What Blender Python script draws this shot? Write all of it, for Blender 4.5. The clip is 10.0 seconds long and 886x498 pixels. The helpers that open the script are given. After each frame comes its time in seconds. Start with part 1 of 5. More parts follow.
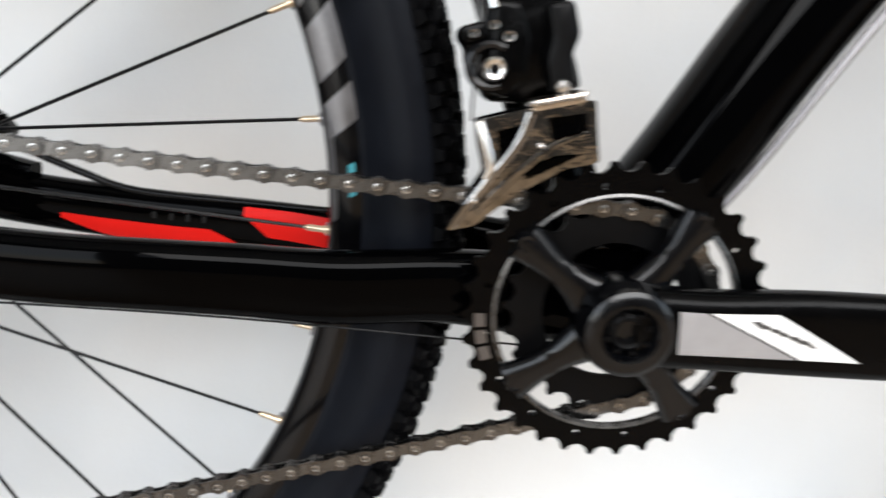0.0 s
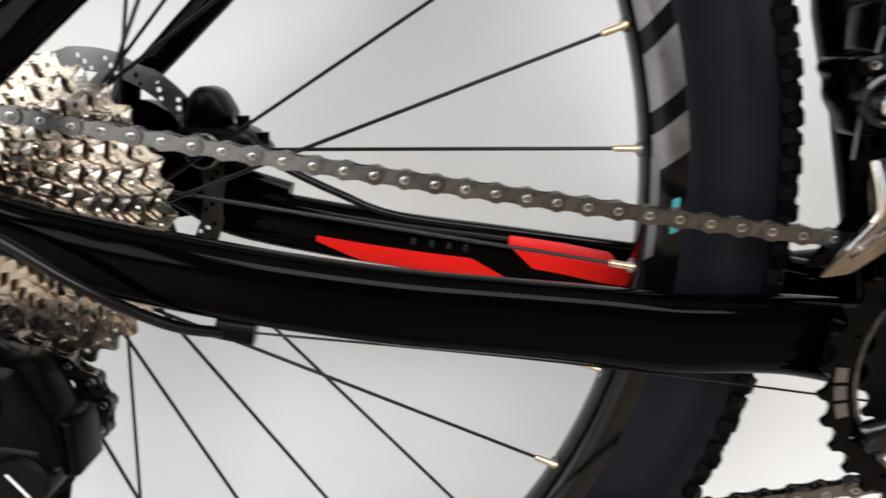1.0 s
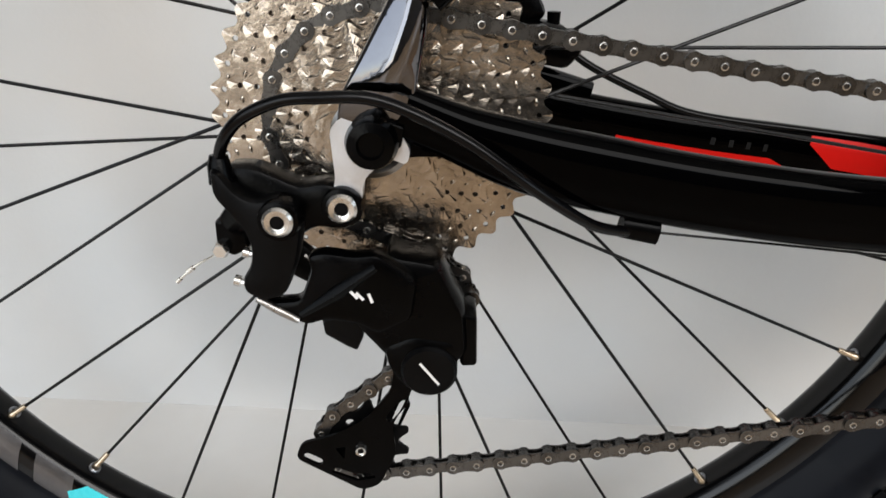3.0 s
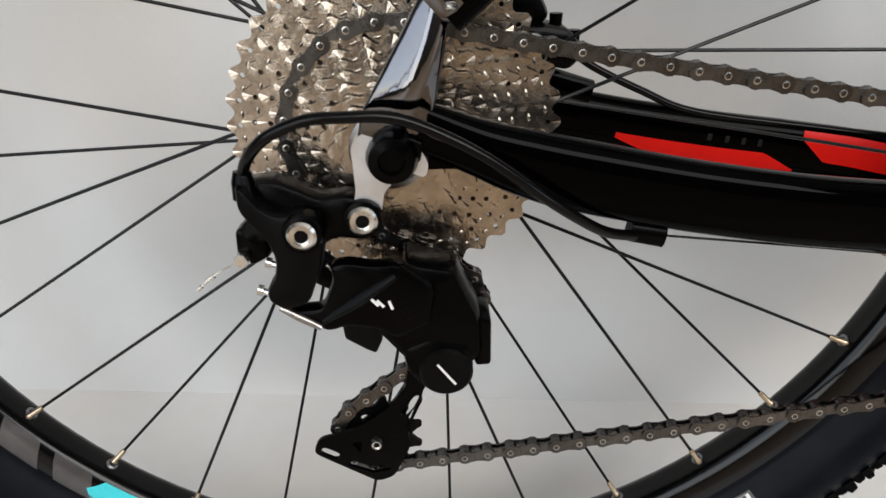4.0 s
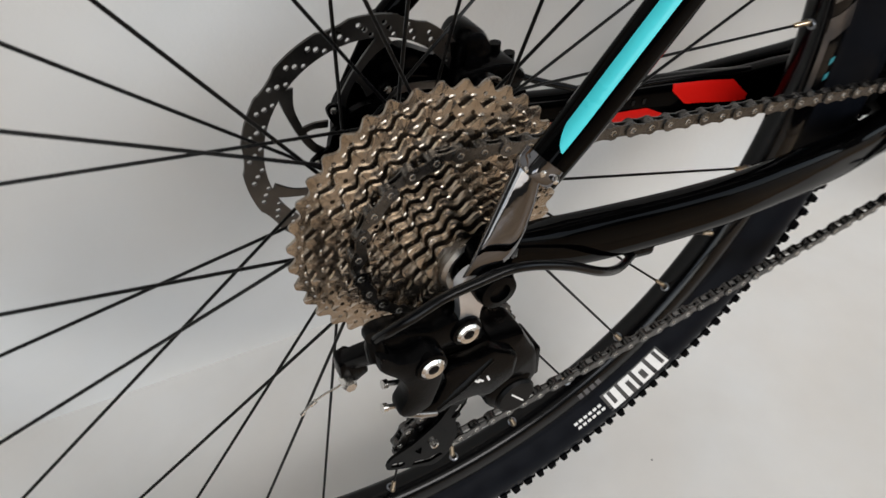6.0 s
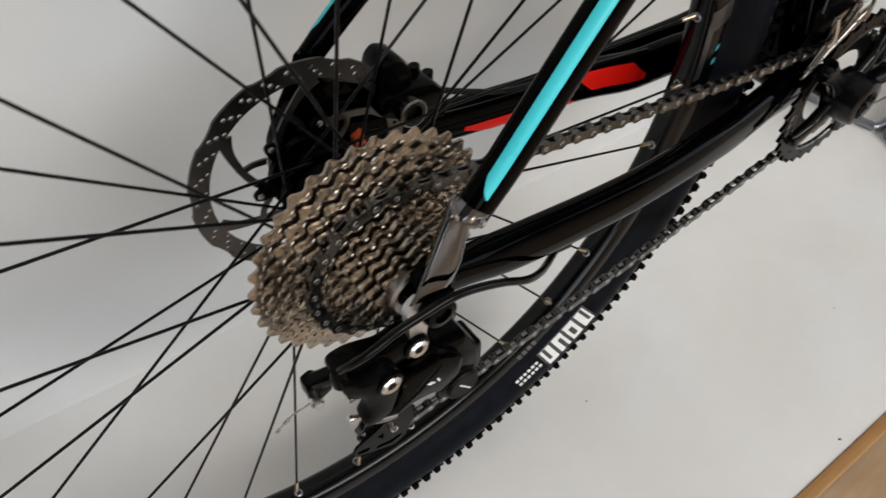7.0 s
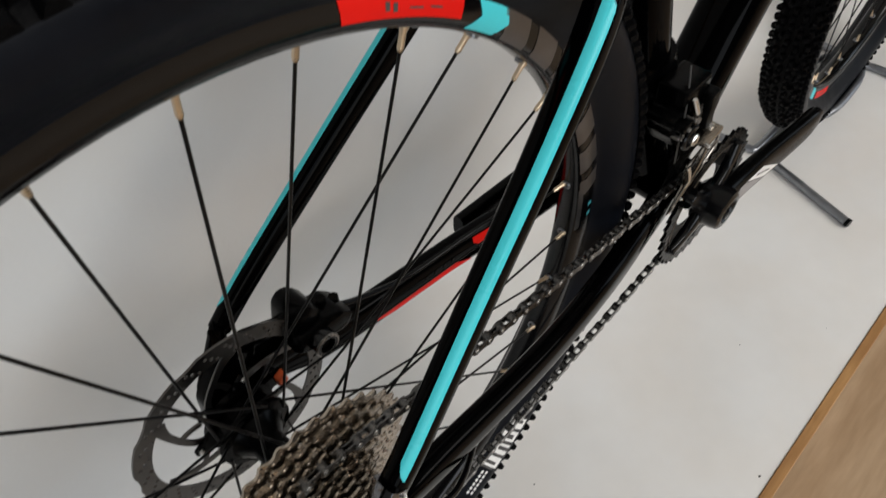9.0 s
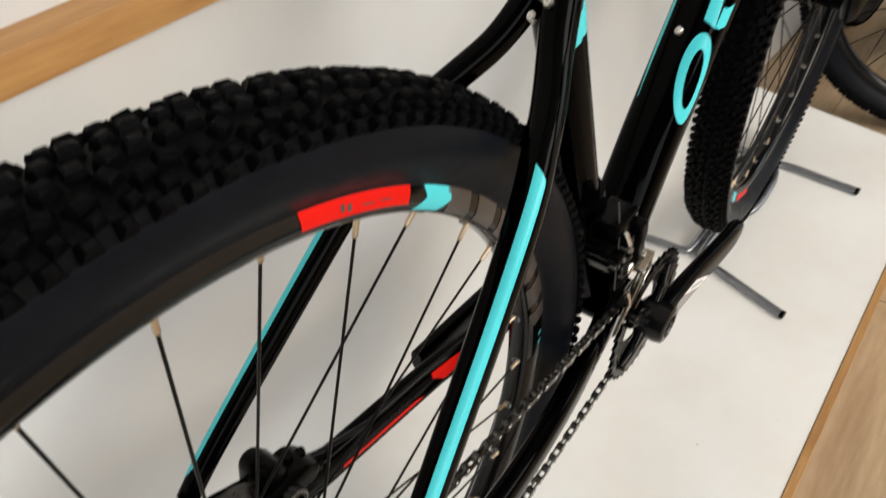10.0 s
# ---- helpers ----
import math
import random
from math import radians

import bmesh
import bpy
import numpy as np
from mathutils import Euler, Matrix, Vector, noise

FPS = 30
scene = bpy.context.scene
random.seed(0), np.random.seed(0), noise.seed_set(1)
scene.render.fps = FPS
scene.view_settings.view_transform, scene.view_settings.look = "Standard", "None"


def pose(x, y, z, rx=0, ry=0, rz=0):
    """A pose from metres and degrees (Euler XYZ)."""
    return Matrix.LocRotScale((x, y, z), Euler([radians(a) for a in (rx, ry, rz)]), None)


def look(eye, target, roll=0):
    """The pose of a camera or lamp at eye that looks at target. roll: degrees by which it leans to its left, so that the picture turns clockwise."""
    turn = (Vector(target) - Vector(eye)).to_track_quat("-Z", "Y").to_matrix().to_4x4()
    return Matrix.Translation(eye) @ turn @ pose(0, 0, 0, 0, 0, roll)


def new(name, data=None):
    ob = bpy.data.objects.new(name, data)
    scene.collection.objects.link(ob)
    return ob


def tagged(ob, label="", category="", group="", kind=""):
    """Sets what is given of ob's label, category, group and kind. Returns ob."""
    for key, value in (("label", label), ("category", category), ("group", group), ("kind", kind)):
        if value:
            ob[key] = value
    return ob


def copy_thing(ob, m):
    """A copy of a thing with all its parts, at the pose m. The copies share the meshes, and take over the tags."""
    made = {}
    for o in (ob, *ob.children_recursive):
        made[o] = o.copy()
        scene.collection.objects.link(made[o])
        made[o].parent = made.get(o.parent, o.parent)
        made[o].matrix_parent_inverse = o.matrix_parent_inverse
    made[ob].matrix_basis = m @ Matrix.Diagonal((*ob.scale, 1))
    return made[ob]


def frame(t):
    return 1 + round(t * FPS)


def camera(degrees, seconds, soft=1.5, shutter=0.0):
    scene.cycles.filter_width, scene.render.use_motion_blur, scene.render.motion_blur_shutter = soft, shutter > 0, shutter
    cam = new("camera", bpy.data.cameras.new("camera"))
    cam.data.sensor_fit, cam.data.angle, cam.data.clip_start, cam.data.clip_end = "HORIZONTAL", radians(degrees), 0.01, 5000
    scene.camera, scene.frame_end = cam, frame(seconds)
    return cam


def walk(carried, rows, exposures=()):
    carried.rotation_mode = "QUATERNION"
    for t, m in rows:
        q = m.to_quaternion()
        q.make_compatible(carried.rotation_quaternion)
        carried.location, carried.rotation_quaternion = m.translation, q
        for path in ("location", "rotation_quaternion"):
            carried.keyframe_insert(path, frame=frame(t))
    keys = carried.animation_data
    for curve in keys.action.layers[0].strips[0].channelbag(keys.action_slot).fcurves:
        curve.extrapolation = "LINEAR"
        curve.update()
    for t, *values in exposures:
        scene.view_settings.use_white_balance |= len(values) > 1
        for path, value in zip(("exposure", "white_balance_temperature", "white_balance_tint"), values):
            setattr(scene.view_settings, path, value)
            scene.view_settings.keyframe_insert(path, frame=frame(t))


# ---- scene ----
cam = camera(63.27, 10.0, soft=1.5, shutter=0.5)
# seconds, place in metres, turn in degrees
ROWS = [
    (0, 0.3416, -0.3718, 0.4236, 74.85, 0.82, -1.84),
    (0.5, 0.2635, -0.3548, 0.4171, 75.41, -0.32, -0.09),
    (1, 0.2007, -0.3432, 0.4328, 75.34, -0.28, 0.44),
    (1.5, 0.1489, -0.3348, 0.4296, 72.35, -0.28, 1.09),
    (2, 0.0982, -0.3434, 0.4238, 72.21, 0.94, 0.56),
    (2.5, 0.0503, -0.3573, 0.4280, 71.49, 0.36, 0.65),
    (2.7, 0.0406, -0.3514, 0.4325, 69.15, -0.22, 1.12),
    (4, 0.0179, -0.3555, 0.4555, 64.62, -0.02, -0.86),
    (4.5, -0.0126, -0.3223, 0.4886, 60.37, -1.06, -8.20),
    (5, -0.0494, -0.2967, 0.5223, 55.67, -1.32, -12.24),
    (5.5, -0.0940, -0.2754, 0.5639, 49.94, -1.12, -20.87),
    (5.7, -0.1119, -0.2759, 0.5813, 48.54, -0.76, -24.38),
    (6.8, -0.1382, -0.2705, 0.6639, 42.12, 0.96, -34.68),
    (7, -0.1279, -0.2660, 0.6740, 40.85, 0.10, -36.19),
    (7.5, -0.1057, -0.2604, 0.7153, 37.44, 2.61, -36.43),
    (8, -0.0970, -0.2412, 0.7564, 35.84, 4.00, -41.15),
    (8.5, -0.0713, -0.2239, 0.7920, 36.99, 3.31, -44.89),
    (9, -0.0467, -0.2131, 0.8122, 38.35, 3.09, -46.95),
    (9.5, -0.0403, -0.2160, 0.8363, 41.21, 3.60, -48.80),
    (10, -0.0396, -0.2072, 0.8559, 45.71, 3.19, -52.75),
]
EXPOSURES = [(0.0, 0.82, 6450, 10), (1.0, 0.78, 6550, 10), (2.0, 0.62, 6600, 10), (2.5, 0.38, 6620, 10), (4.5, 0.14, 6650, 10), (5.5, 0.08, 6650, 10), (7.5, -0.02, 6700, 10), (8.5, -0.12, 6700, 10), (9.0, -0.10, 6750, 10), (9.5, 0.03, 6820, 10), (10.0, 0.37, 7150, 10)]
walk(cam, [(t, pose(x, y, z, rx, ry, rz)) for t, x, y, z, rx, ry, rz in ROWS], EXPOSURES)

# ---------------------------------------------------------------- light
world = bpy.data.worlds.new("sky")
world.use_nodes = True
scene.world = world
wn = world.node_tree.nodes
sky = wn.new("ShaderNodeTexSky")
sky.sky_type = "NISHITA"
sky.sun_disc = False
sky.sun_elevation = radians(40)
sky.sun_rotation = radians(200)
wn["Background"].inputs["Strength"].default_value = 0.12
world.node_tree.links.new(sky.outputs["Color"], wn["Background"].inputs["Color"])


def area_lamp(name, eye, target, w, h, power, colour):
    data = bpy.data.lights.new(name, "AREA")
    data.shape, data.size, data.size_y = "RECTANGLE", w, h
    data.energy, data.color = power, colour
    ob = new(name, data)
    ob.matrix_world = look(eye, target)
    return ob


# daylight that comes in by the glazed door and the high shop window of the south wall
area_lamp("door_light", (-1.55, -3.45, 1.25), (0.2, 0.0, 0.6), 1.7, 2.1, 29, (0.86, 0.93, 1.0))
# a lamp added in each end wall, for sheen on the tyre and dropout link
area_lamp("west_window_light", (-2.43, -2.3, 1.05), (0.0, -2.3, 1.0), 1.8, 1.9, 17, (0.86, 0.93, 1.0))
area_lamp("east_window_light", (3.98, -2.3, 1.05), (1.0, -2.3, 0.9), 1.8, 1.9, 20, (0.80, 0.90, 1.0))
area_lamp("window_light", (1.40, -3.45, 2.45), (0.6, 0.0, 0.5), 3.6, 1.5, 118, (1.0, 0.985, 0.965))

# ---------------------------------------------------------------- materials


def mat(name, base, rough=0.5, metal=0.0, vary=0.12, scale=40.0, bump=0.0, bump_scale=200.0, coat=0.0, spread=0.0, stretch=(1, 1, 1), spec=0.5, tint=None):
    """A surface with two scales of tone, roughness wear and fine relief."""
    m = bpy.data.materials.new(name)
    m.use_nodes = True
    nt = m.node_tree
    n, ln = nt.nodes, nt.links
    b = n["Principled BSDF"]
    b.inputs["Metallic"].default_value = metal
    b.inputs["Coat Weight"].default_value = coat
    b.inputs["Specular IOR Level"].default_value = spec
    b.inputs["Coat Roughness"].default_value = 0.04
    tc = n.new("ShaderNodeTexCoord")
    mp = n.new("ShaderNodeMapping")
    mp.inputs["Scale"].default_value = stretch
    ln.new(tc.outputs["Object"], mp.inputs["Vector"])
    big, fine = n.new("ShaderNodeTexNoise"), n.new("ShaderNodeTexNoise")
    big.inputs["Scale"].default_value = scale
    big.inputs["Detail"].default_value = 4
    fine.inputs["Scale"].default_value = scale * 9
    fine.inputs["Detail"].default_value = 3
    for q in (big, fine):
        ln.new(mp.outputs["Vector"], q.inputs["Vector"])
    mix = n.new("ShaderNodeMath")
    mix.operation = "MULTIPLY_ADD"
    mix.inputs[1].default_value = 0.35
    ln.new(fine.outputs["Fac"], mix.inputs[0])
    ln.new(big.outputs["Fac"], mix.inputs[2])
    ramp = n.new("ShaderNodeMapRange")
    ramp.inputs["From Min"].default_value, ramp.inputs["From Max"].default_value = 0.35, 1.0
    ramp.inputs["To Min"].default_value, ramp.inputs["To Max"].default_value = 1.0 - vary, 1.0 + vary
    ln.new(mix.outputs[0], ramp.inputs["Value"])
    col = n.new("ShaderNodeMix")
    col.data_type, col.blend_type = "RGBA", "MULTIPLY"
    col.inputs["Factor"].default_value = 1.0
    col.inputs["A"].default_value = (*base, 1)
    if tint:
        blot = n.new("ShaderNodeTexNoise")
        blot.inputs["Scale"].default_value = scale * 1.7
        blot.inputs["Detail"].default_value = 3
        ln.new(mp.outputs["Vector"], blot.inputs["Vector"])
        two = n.new("ShaderNodeMix")
        two.data_type = "RGBA"
        two.inputs["A"].default_value, two.inputs["B"].default_value = (*base, 1), (*tint, 1)
        wide = n.new("ShaderNodeMapRange")
        wide.inputs["From Min"].default_value, wide.inputs["From Max"].default_value = 0.35, 0.65
        ln.new(blot.outputs["Fac"], wide.inputs["Value"])
        ln.new(wide.outputs["Result"], two.inputs["Factor"])
        ln.new(two.outputs["Result"], col.inputs["A"])
    val = ramp.outputs["Result"]
    if spread:
        info = n.new("ShaderNodeObjectInfo")
        r2 = n.new("ShaderNodeMapRange")
        r2.inputs["To Min"].default_value, r2.inputs["To Max"].default_value = 1 - spread, 1 + spread
        ln.new(info.outputs["Random"], r2.inputs["Value"])
        mu = n.new("ShaderNodeMath")
        mu.operation = "MULTIPLY"
        ln.new(val, mu.inputs[0])
        ln.new(r2.outputs["Result"], mu.inputs[1])
        val = mu.outputs[0]
    ln.new(val, col.inputs["B"])
    ln.new(col.outputs["Result"], b.inputs["Base Color"])
    rr = n.new("ShaderNodeMapRange")
    rr.inputs["From Min"].default_value, rr.inputs["From Max"].default_value = 0.35, 1.0
    rr.inputs["To Min"].default_value, rr.inputs["To Max"].default_value = max(0.02, rough * 0.75), min(1, rough * 1.25)
    ln.new(mix.outputs[0], rr.inputs["Value"])
    ln.new(rr.outputs["Result"], b.inputs["Roughness"])
    if bump:
        bt = n.new("ShaderNodeTexNoise")
        bt.inputs["Scale"].default_value = bump_scale
        bt.inputs["Detail"].default_value = 5
        ln.new(mp.outputs["Vector"], bt.inputs["Vector"])
        bp = n.new("ShaderNodeBump")
        bp.inputs["Strength"].default_value = bump
        bp.inputs["Distance"].default_value = 0.001
        ln.new(bt.outputs["Fac"], bp.inputs["Height"])
        ln.new(bp.outputs["Normal"], b.inputs["Normal"])
    return m


def wood(name, light, dark, grain=(1.0, 14.0, 14.0), scale=6.0, rough=0.4):
    m = bpy.data.materials.new(name)
    m.use_nodes = True
    n, ln = m.node_tree.nodes, m.node_tree.links
    b = n["Principled BSDF"]
    tc, mp, info = n.new("ShaderNodeTexCoord"), n.new("ShaderNodeMapping"), n.new("ShaderNodeObjectInfo")
    mp.inputs["Scale"].default_value = grain
    ln.new(tc.outputs["Object"], mp.inputs["Vector"])
    off = n.new("ShaderNodeVectorMath")
    off.operation = "MULTIPLY_ADD"
    off.inputs[1].default_value = (7.0, 5.0, 3.0)
    ln.new(info.outputs["Random"], off.inputs[0])
    ln.new(mp.outputs["Vector"], off.inputs[2])
    a, f = n.new("ShaderNodeTexNoise"), n.new("ShaderNodeTexNoise")
    a.inputs["Scale"].default_value, a.inputs["Detail"].default_value, a.inputs["Distortion"].default_value = scale * 0.35, 5, 1.2
    f.inputs["Scale"].default_value, f.inputs["Detail"].default_value = scale * 2.5, 6
    ln.new(off.outputs[0], a.inputs["Vector"])
    ln.new(off.outputs[0], f.inputs["Vector"])
    s = n.new("ShaderNodeMath")
    s.operation = "MULTIPLY_ADD"
    s.inputs[1].default_value = 0.5
    ln.new(f.outputs["Fac"], s.inputs[0])
    ln.new(a.outputs["Fac"], s.inputs[2])
    r = n.new("ShaderNodeValToRGB")
    r.color_ramp.elements[0].position, r.color_ramp.elements[0].color = 0.5, (*dark, 1)
    r.color_ramp.elements[1].position, r.color_ramp.elements[1].color = 0.95, (*light, 1)
    ln.new(s.outputs[0], r.inputs["Fac"])
    ln.new(r.outputs["Color"], b.inputs["Base Color"])
    b.inputs["Roughness"].default_value = rough
    bp = n.new("ShaderNodeBump")
    bp.inputs["Strength"].default_value, bp.inputs["Distance"].default_value = 0.2, 0.001
    ln.new(s.outputs[0], bp.inputs["Height"])
    ln.new(bp.outputs["Normal"], b.inputs["Normal"])
    return m


M_WALL = mat("white_wall_paint", (0.61, 0.622, 0.627), 0.7, vary=0.06, scale=2.2, bump=0.25, bump_scale=160, tint=(0.635, 0.617, 0.592))
# dark grey of the unseen walls, chosen to keep reflections in black parts dim
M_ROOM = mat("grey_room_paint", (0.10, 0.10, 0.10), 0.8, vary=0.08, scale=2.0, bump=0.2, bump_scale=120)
# lighter than the walls, so the unseen ceiling bounces light onto the platform
M_CEILING = mat("white_ceiling_paint", (0.55, 0.55, 0.54), 0.8, vary=0.05, scale=2.0, bump=0.2, bump_scale=120)
M_BOARD = mat("white_board", (0.83, 0.825, 0.81), 0.42, vary=0.05, scale=4, bump=0.08, bump_scale=90, tint=(0.81, 0.785, 0.75))
M_RAIL = wood("oak_rail", (0.52, 0.275, 0.10), (0.33, 0.155, 0.05), (2.0, 16, 16))
M_EDGE = wood("edge_strip", (0.50, 0.27, 0.10), (0.32, 0.15, 0.05), (2.0, 16, 16))
M_FLOOR = wood("laminate", (0.50, 0.365, 0.235), (0.33, 0.225, 0.13), (1.4, 9, 9), 5.0, 0.35)
M_FRAME = mat("gloss_black_paint", (0.0004, 0.0004, 0.0005), 0.05, vary=0.2, scale=30, spec=0.04)
M_CHROME = mat("black_chrome", (0.16, 0.16, 0.17), 0.05, 1.0, vary=0.1, scale=30, bump=1.0, bump_scale=16)
M_CHROME.node_tree.nodes["Principled BSDF"].inputs["IOR"].default_value = 1.95
M_CYAN = mat("turquoise_paint", (0.055, 0.58, 0.64), 0.3, vary=0.04, scale=30, spec=0.25)
M_RIM_PRINT = mat("dull_turquoise_print", (0.03, 0.22, 0.26), 0.4, vary=0.1, scale=60)
M_RED = mat("red_paint", (0.66, 0.008, 0.005), 0.4, vary=0.06, scale=30, spec=0.15)
M_RUBBER = mat("tyre_rubber", (0.0034, 0.0042, 0.0064), 0.40, vary=0.25, scale=60, bump=0.05, bump_scale=900, spec=0.08)
M_KNOB = mat("tread_rubber", (0.0018, 0.0018, 0.0021), 0.5, vary=0.4, scale=160, bump=0.5, bump_scale=420, spec=0.035)
M_RIM = mat("black_rim", (0.0010, 0.0010, 0.0013), 0.16, vary=0.2, scale=40, spec=0.28)
M_DECAL = mat("grey_decal", (0.15, 0.147, 0.152), 0.34, 0.95, vary=0.15, scale=60)
M_DECAL_DARK = mat("dark_grey_decal", (0.05, 0.048, 0.047), 0.4, vary=0.1, scale=60)
M_WHITE = mat("white_print", (0.75, 0.74, 0.72), 0.5, vary=0.06, scale=200)
M_SPOKE = mat("black_spoke", (0.0010, 0.0010, 0.0012), 0.3, vary=0.2, scale=90, spec=0.2)
M_NIPPLE = mat("brass_nipple", (0.62, 0.50, 0.36), 0.3, 1.0, vary=0.15, scale=200)
M_COG = mat("nickel_cog", (0.42, 0.365, 0.305), 0.24, 1.0, vary=0.3, scale=70, bump=0.2, bump_scale=420, spread=0.08)


def turned(m, amount):
    """Fine rings left by the lathe, round the y axis of the object."""
    n = m.node_tree.nodes
    tg = n.new("ShaderNodeTangent")
    tg.direction_type, tg.axis = "RADIAL", "Y"
    m.node_tree.links.new(tg.outputs["Tangent"], n["Principled BSDF"].inputs["Tangent"])
    n["Principled BSDF"].inputs["Anisotropic"].default_value = amount


turned(M_COG, 0.35)
M_COG_DARK = mat("grey_cog", (0.30, 0.285, 0.27), 0.3, 1.0, vary=0.2, scale=90, spread=0.08)
M_CHAIN = mat("chain_steel", (0.11, 0.107, 0.104), 0.27, 1.0, vary=0.3, scale=160, spread=0.16)
M_PIN = mat("chain_pin", (0.50, 0.485, 0.46), 0.25, 1.0, vary=0.2, scale=200)
M_STEEL = mat("bright_steel", (0.66, 0.64, 0.61), 0.25, 1.0, vary=0.12, scale=90)
M_ROTOR = mat("rotor_steel", (0.105, 0.102, 0.10), 0.32, 1.0, vary=0.15, scale=60, bump=0.1)
M_BLACK = mat("black_alloy", (0.0006, 0.0006, 0.0007), 0.24, 0.0, vary=0.25, scale=80, bump=0.08, bump_scale=600, spec=0.07)
M_BLACK_MATTE = mat("black_plastic", (0.0014, 0.0014, 0.0016), 0.40, vary=0.25, scale=80, bump=0.1, bump_scale=700, spec=0.09)
M_GREY = mat("grey_crank_panel", (0.26, 0.25, 0.25), 0.45, vary=0.1, scale=120, bump=0.1)
M_CABLE = mat("cable_housing", (0.0015, 0.0015, 0.0018), 0.22, vary=0.2, scale=90, spec=0.18)
M_TUBE = mat("grey_steel_tube", (0.27, 0.28, 0.30), 0.33, 0.85, vary=0.15, scale=60)
M_ORANGE = mat("orange_spacer", (0.55, 0.08, 0.015), 0.4, vary=0.1, scale=60)
M_CAGE = mat("cage_steel", (0.24, 0.225, 0.21), 0.09, 1.0, vary=0.4, scale=120, bump=0.7, bump_scale=70)
M_CRANK = mat("crank_anodising", (0.0010, 0.0011, 0.0015), 0.2, vary=0.25, scale=80, bump=0.05, bump_scale=500, spec=0.3)
M_HANGER = mat("satin_silver", (0.70, 0.72, 0.76), 0.42, 1.0, vary=0.1, scale=90)
M_DARK = mat("dark_rubber", (0.006, 0.006, 0.006), 0.7, vary=0.3, scale=40, bump=0.5, bump_scale=300, spec=0.2)

# ---------------------------------------------------------------- mesh tools


def obj(name, bm, material, parent=None, label="", smooth=True):
    me = bpy.data.meshes.new(name)
    if isinstance(bm, tuple):
        me.from_pydata(bm[0], [], bm[1])
    else:
        bm.to_mesh(me)
        bm.free()
    me.materials.append(material)
    if smooth:
        me.polygons.foreach_set("use_smooth", [True] * len(me.polygons))
        me.set_sharp_from_angle(angle=radians(38))
    ob = new(name, me)
    if parent is not None:
        ob.parent = parent
    if label:
        ob["label"] = label
    return ob


def part(name, bm, material, parent, label="", smooth=True):
    return obj(name, bm, material, parent, label, smooth)


def placed(name, bm, material, parent, m, label=""):
    ob = obj(name, bm, material, parent, label)
    ob.matrix_basis = m
    return ob


def again(ob, m, parent=None):
    """The same mesh once more, as an object of its own."""
    o = new(ob.name.split(".")[0], ob.data)
    o.parent = parent or ob.parent
    o.matrix_basis = m
    return o


def join(*parts):
    """Several (verts, faces) as one."""
    v, f = [], []
    for a, b in parts:
        k = len(v)
        v += [tuple(q) for q in a]
        f += [tuple(i + k for i in c) for c in b]
    return v, f


def moved(g, m):
    return [tuple(m @ Vector(q)) for q in g[0]], g[1]


def lathe(profile, n=96, closed=False, centre=(0, 0, 0), a0=0.0, a1=360.0):
    """Profile of (radius, y) turned about the y axis."""
    full = abs(a1 - a0) >= 359.9
    steps = n if full else n + 1
    v, f, k = [], [], len(profile)
    for i in range(steps):
        a = radians(a0 + (a1 - a0) * i / n)
        for r, y in profile:
            v.append((centre[0] + r * math.cos(a), centre[1] + y, centre[2] + r * math.sin(a)))
    for i in range(n):
        j = (i + 1) % steps
        for q in range(k if closed else k - 1):
            w = (q + 1) % k
            f.append((i * k + q, i * k + w, j * k + w, j * k + q))
    return v, f


def disc(r, y0, y1, n=32, centre=(0, 0, 0), bevel=0.0006, inner=0.0):
    b = min(bevel, abs(y1 - y0) * 0.4, r * 0.3)
    s = 1 if y1 > y0 else -1
    pr = [(max(inner, 0.00001), y0), (r - b, y0), (r, y0 + s * b), (r, y1 - s * b), (r - b, y1), (max(inner, 0.00001), y1)]
    return lathe(pr, n, closed=inner > 0, centre=centre)


def frames(path):
    out = []
    pts = [Vector(q) for q in path]
    for i, q in enumerate(pts):
        t = (pts[min(i + 1, len(pts) - 1)] - pts[max(i - 1, 0)]).normalized()
        ref = Vector((0, 1, 0)) if abs(t.y) < 0.9 else Vector((0, 0, 1))
        e1 = (ref - t * ref.dot(t)).normalized()
        out.append((q, e1, t.cross(e1)))
    return out


def smooth_path(pts, n=8):
    """Catmull-Rom through points of any dimension."""
    p = [tuple(q) for q in pts]
    p = [p[0]] + p + [p[-1]]
    out = []
    for i in range(1, len(p) - 2):
        for j in range(n):
            t = j / n
            out.append(tuple(0.5 * (2 * b + (c - a) * t + (2 * a - 5 * b + 4 * c - d) * t * t + (3 * b - a - 3 * c + d) * t ** 3)
                             for a, b, c, d in zip(p[i - 1], p[i], p[i + 1], p[i + 2])))
    out.append(p[-2])
    return out


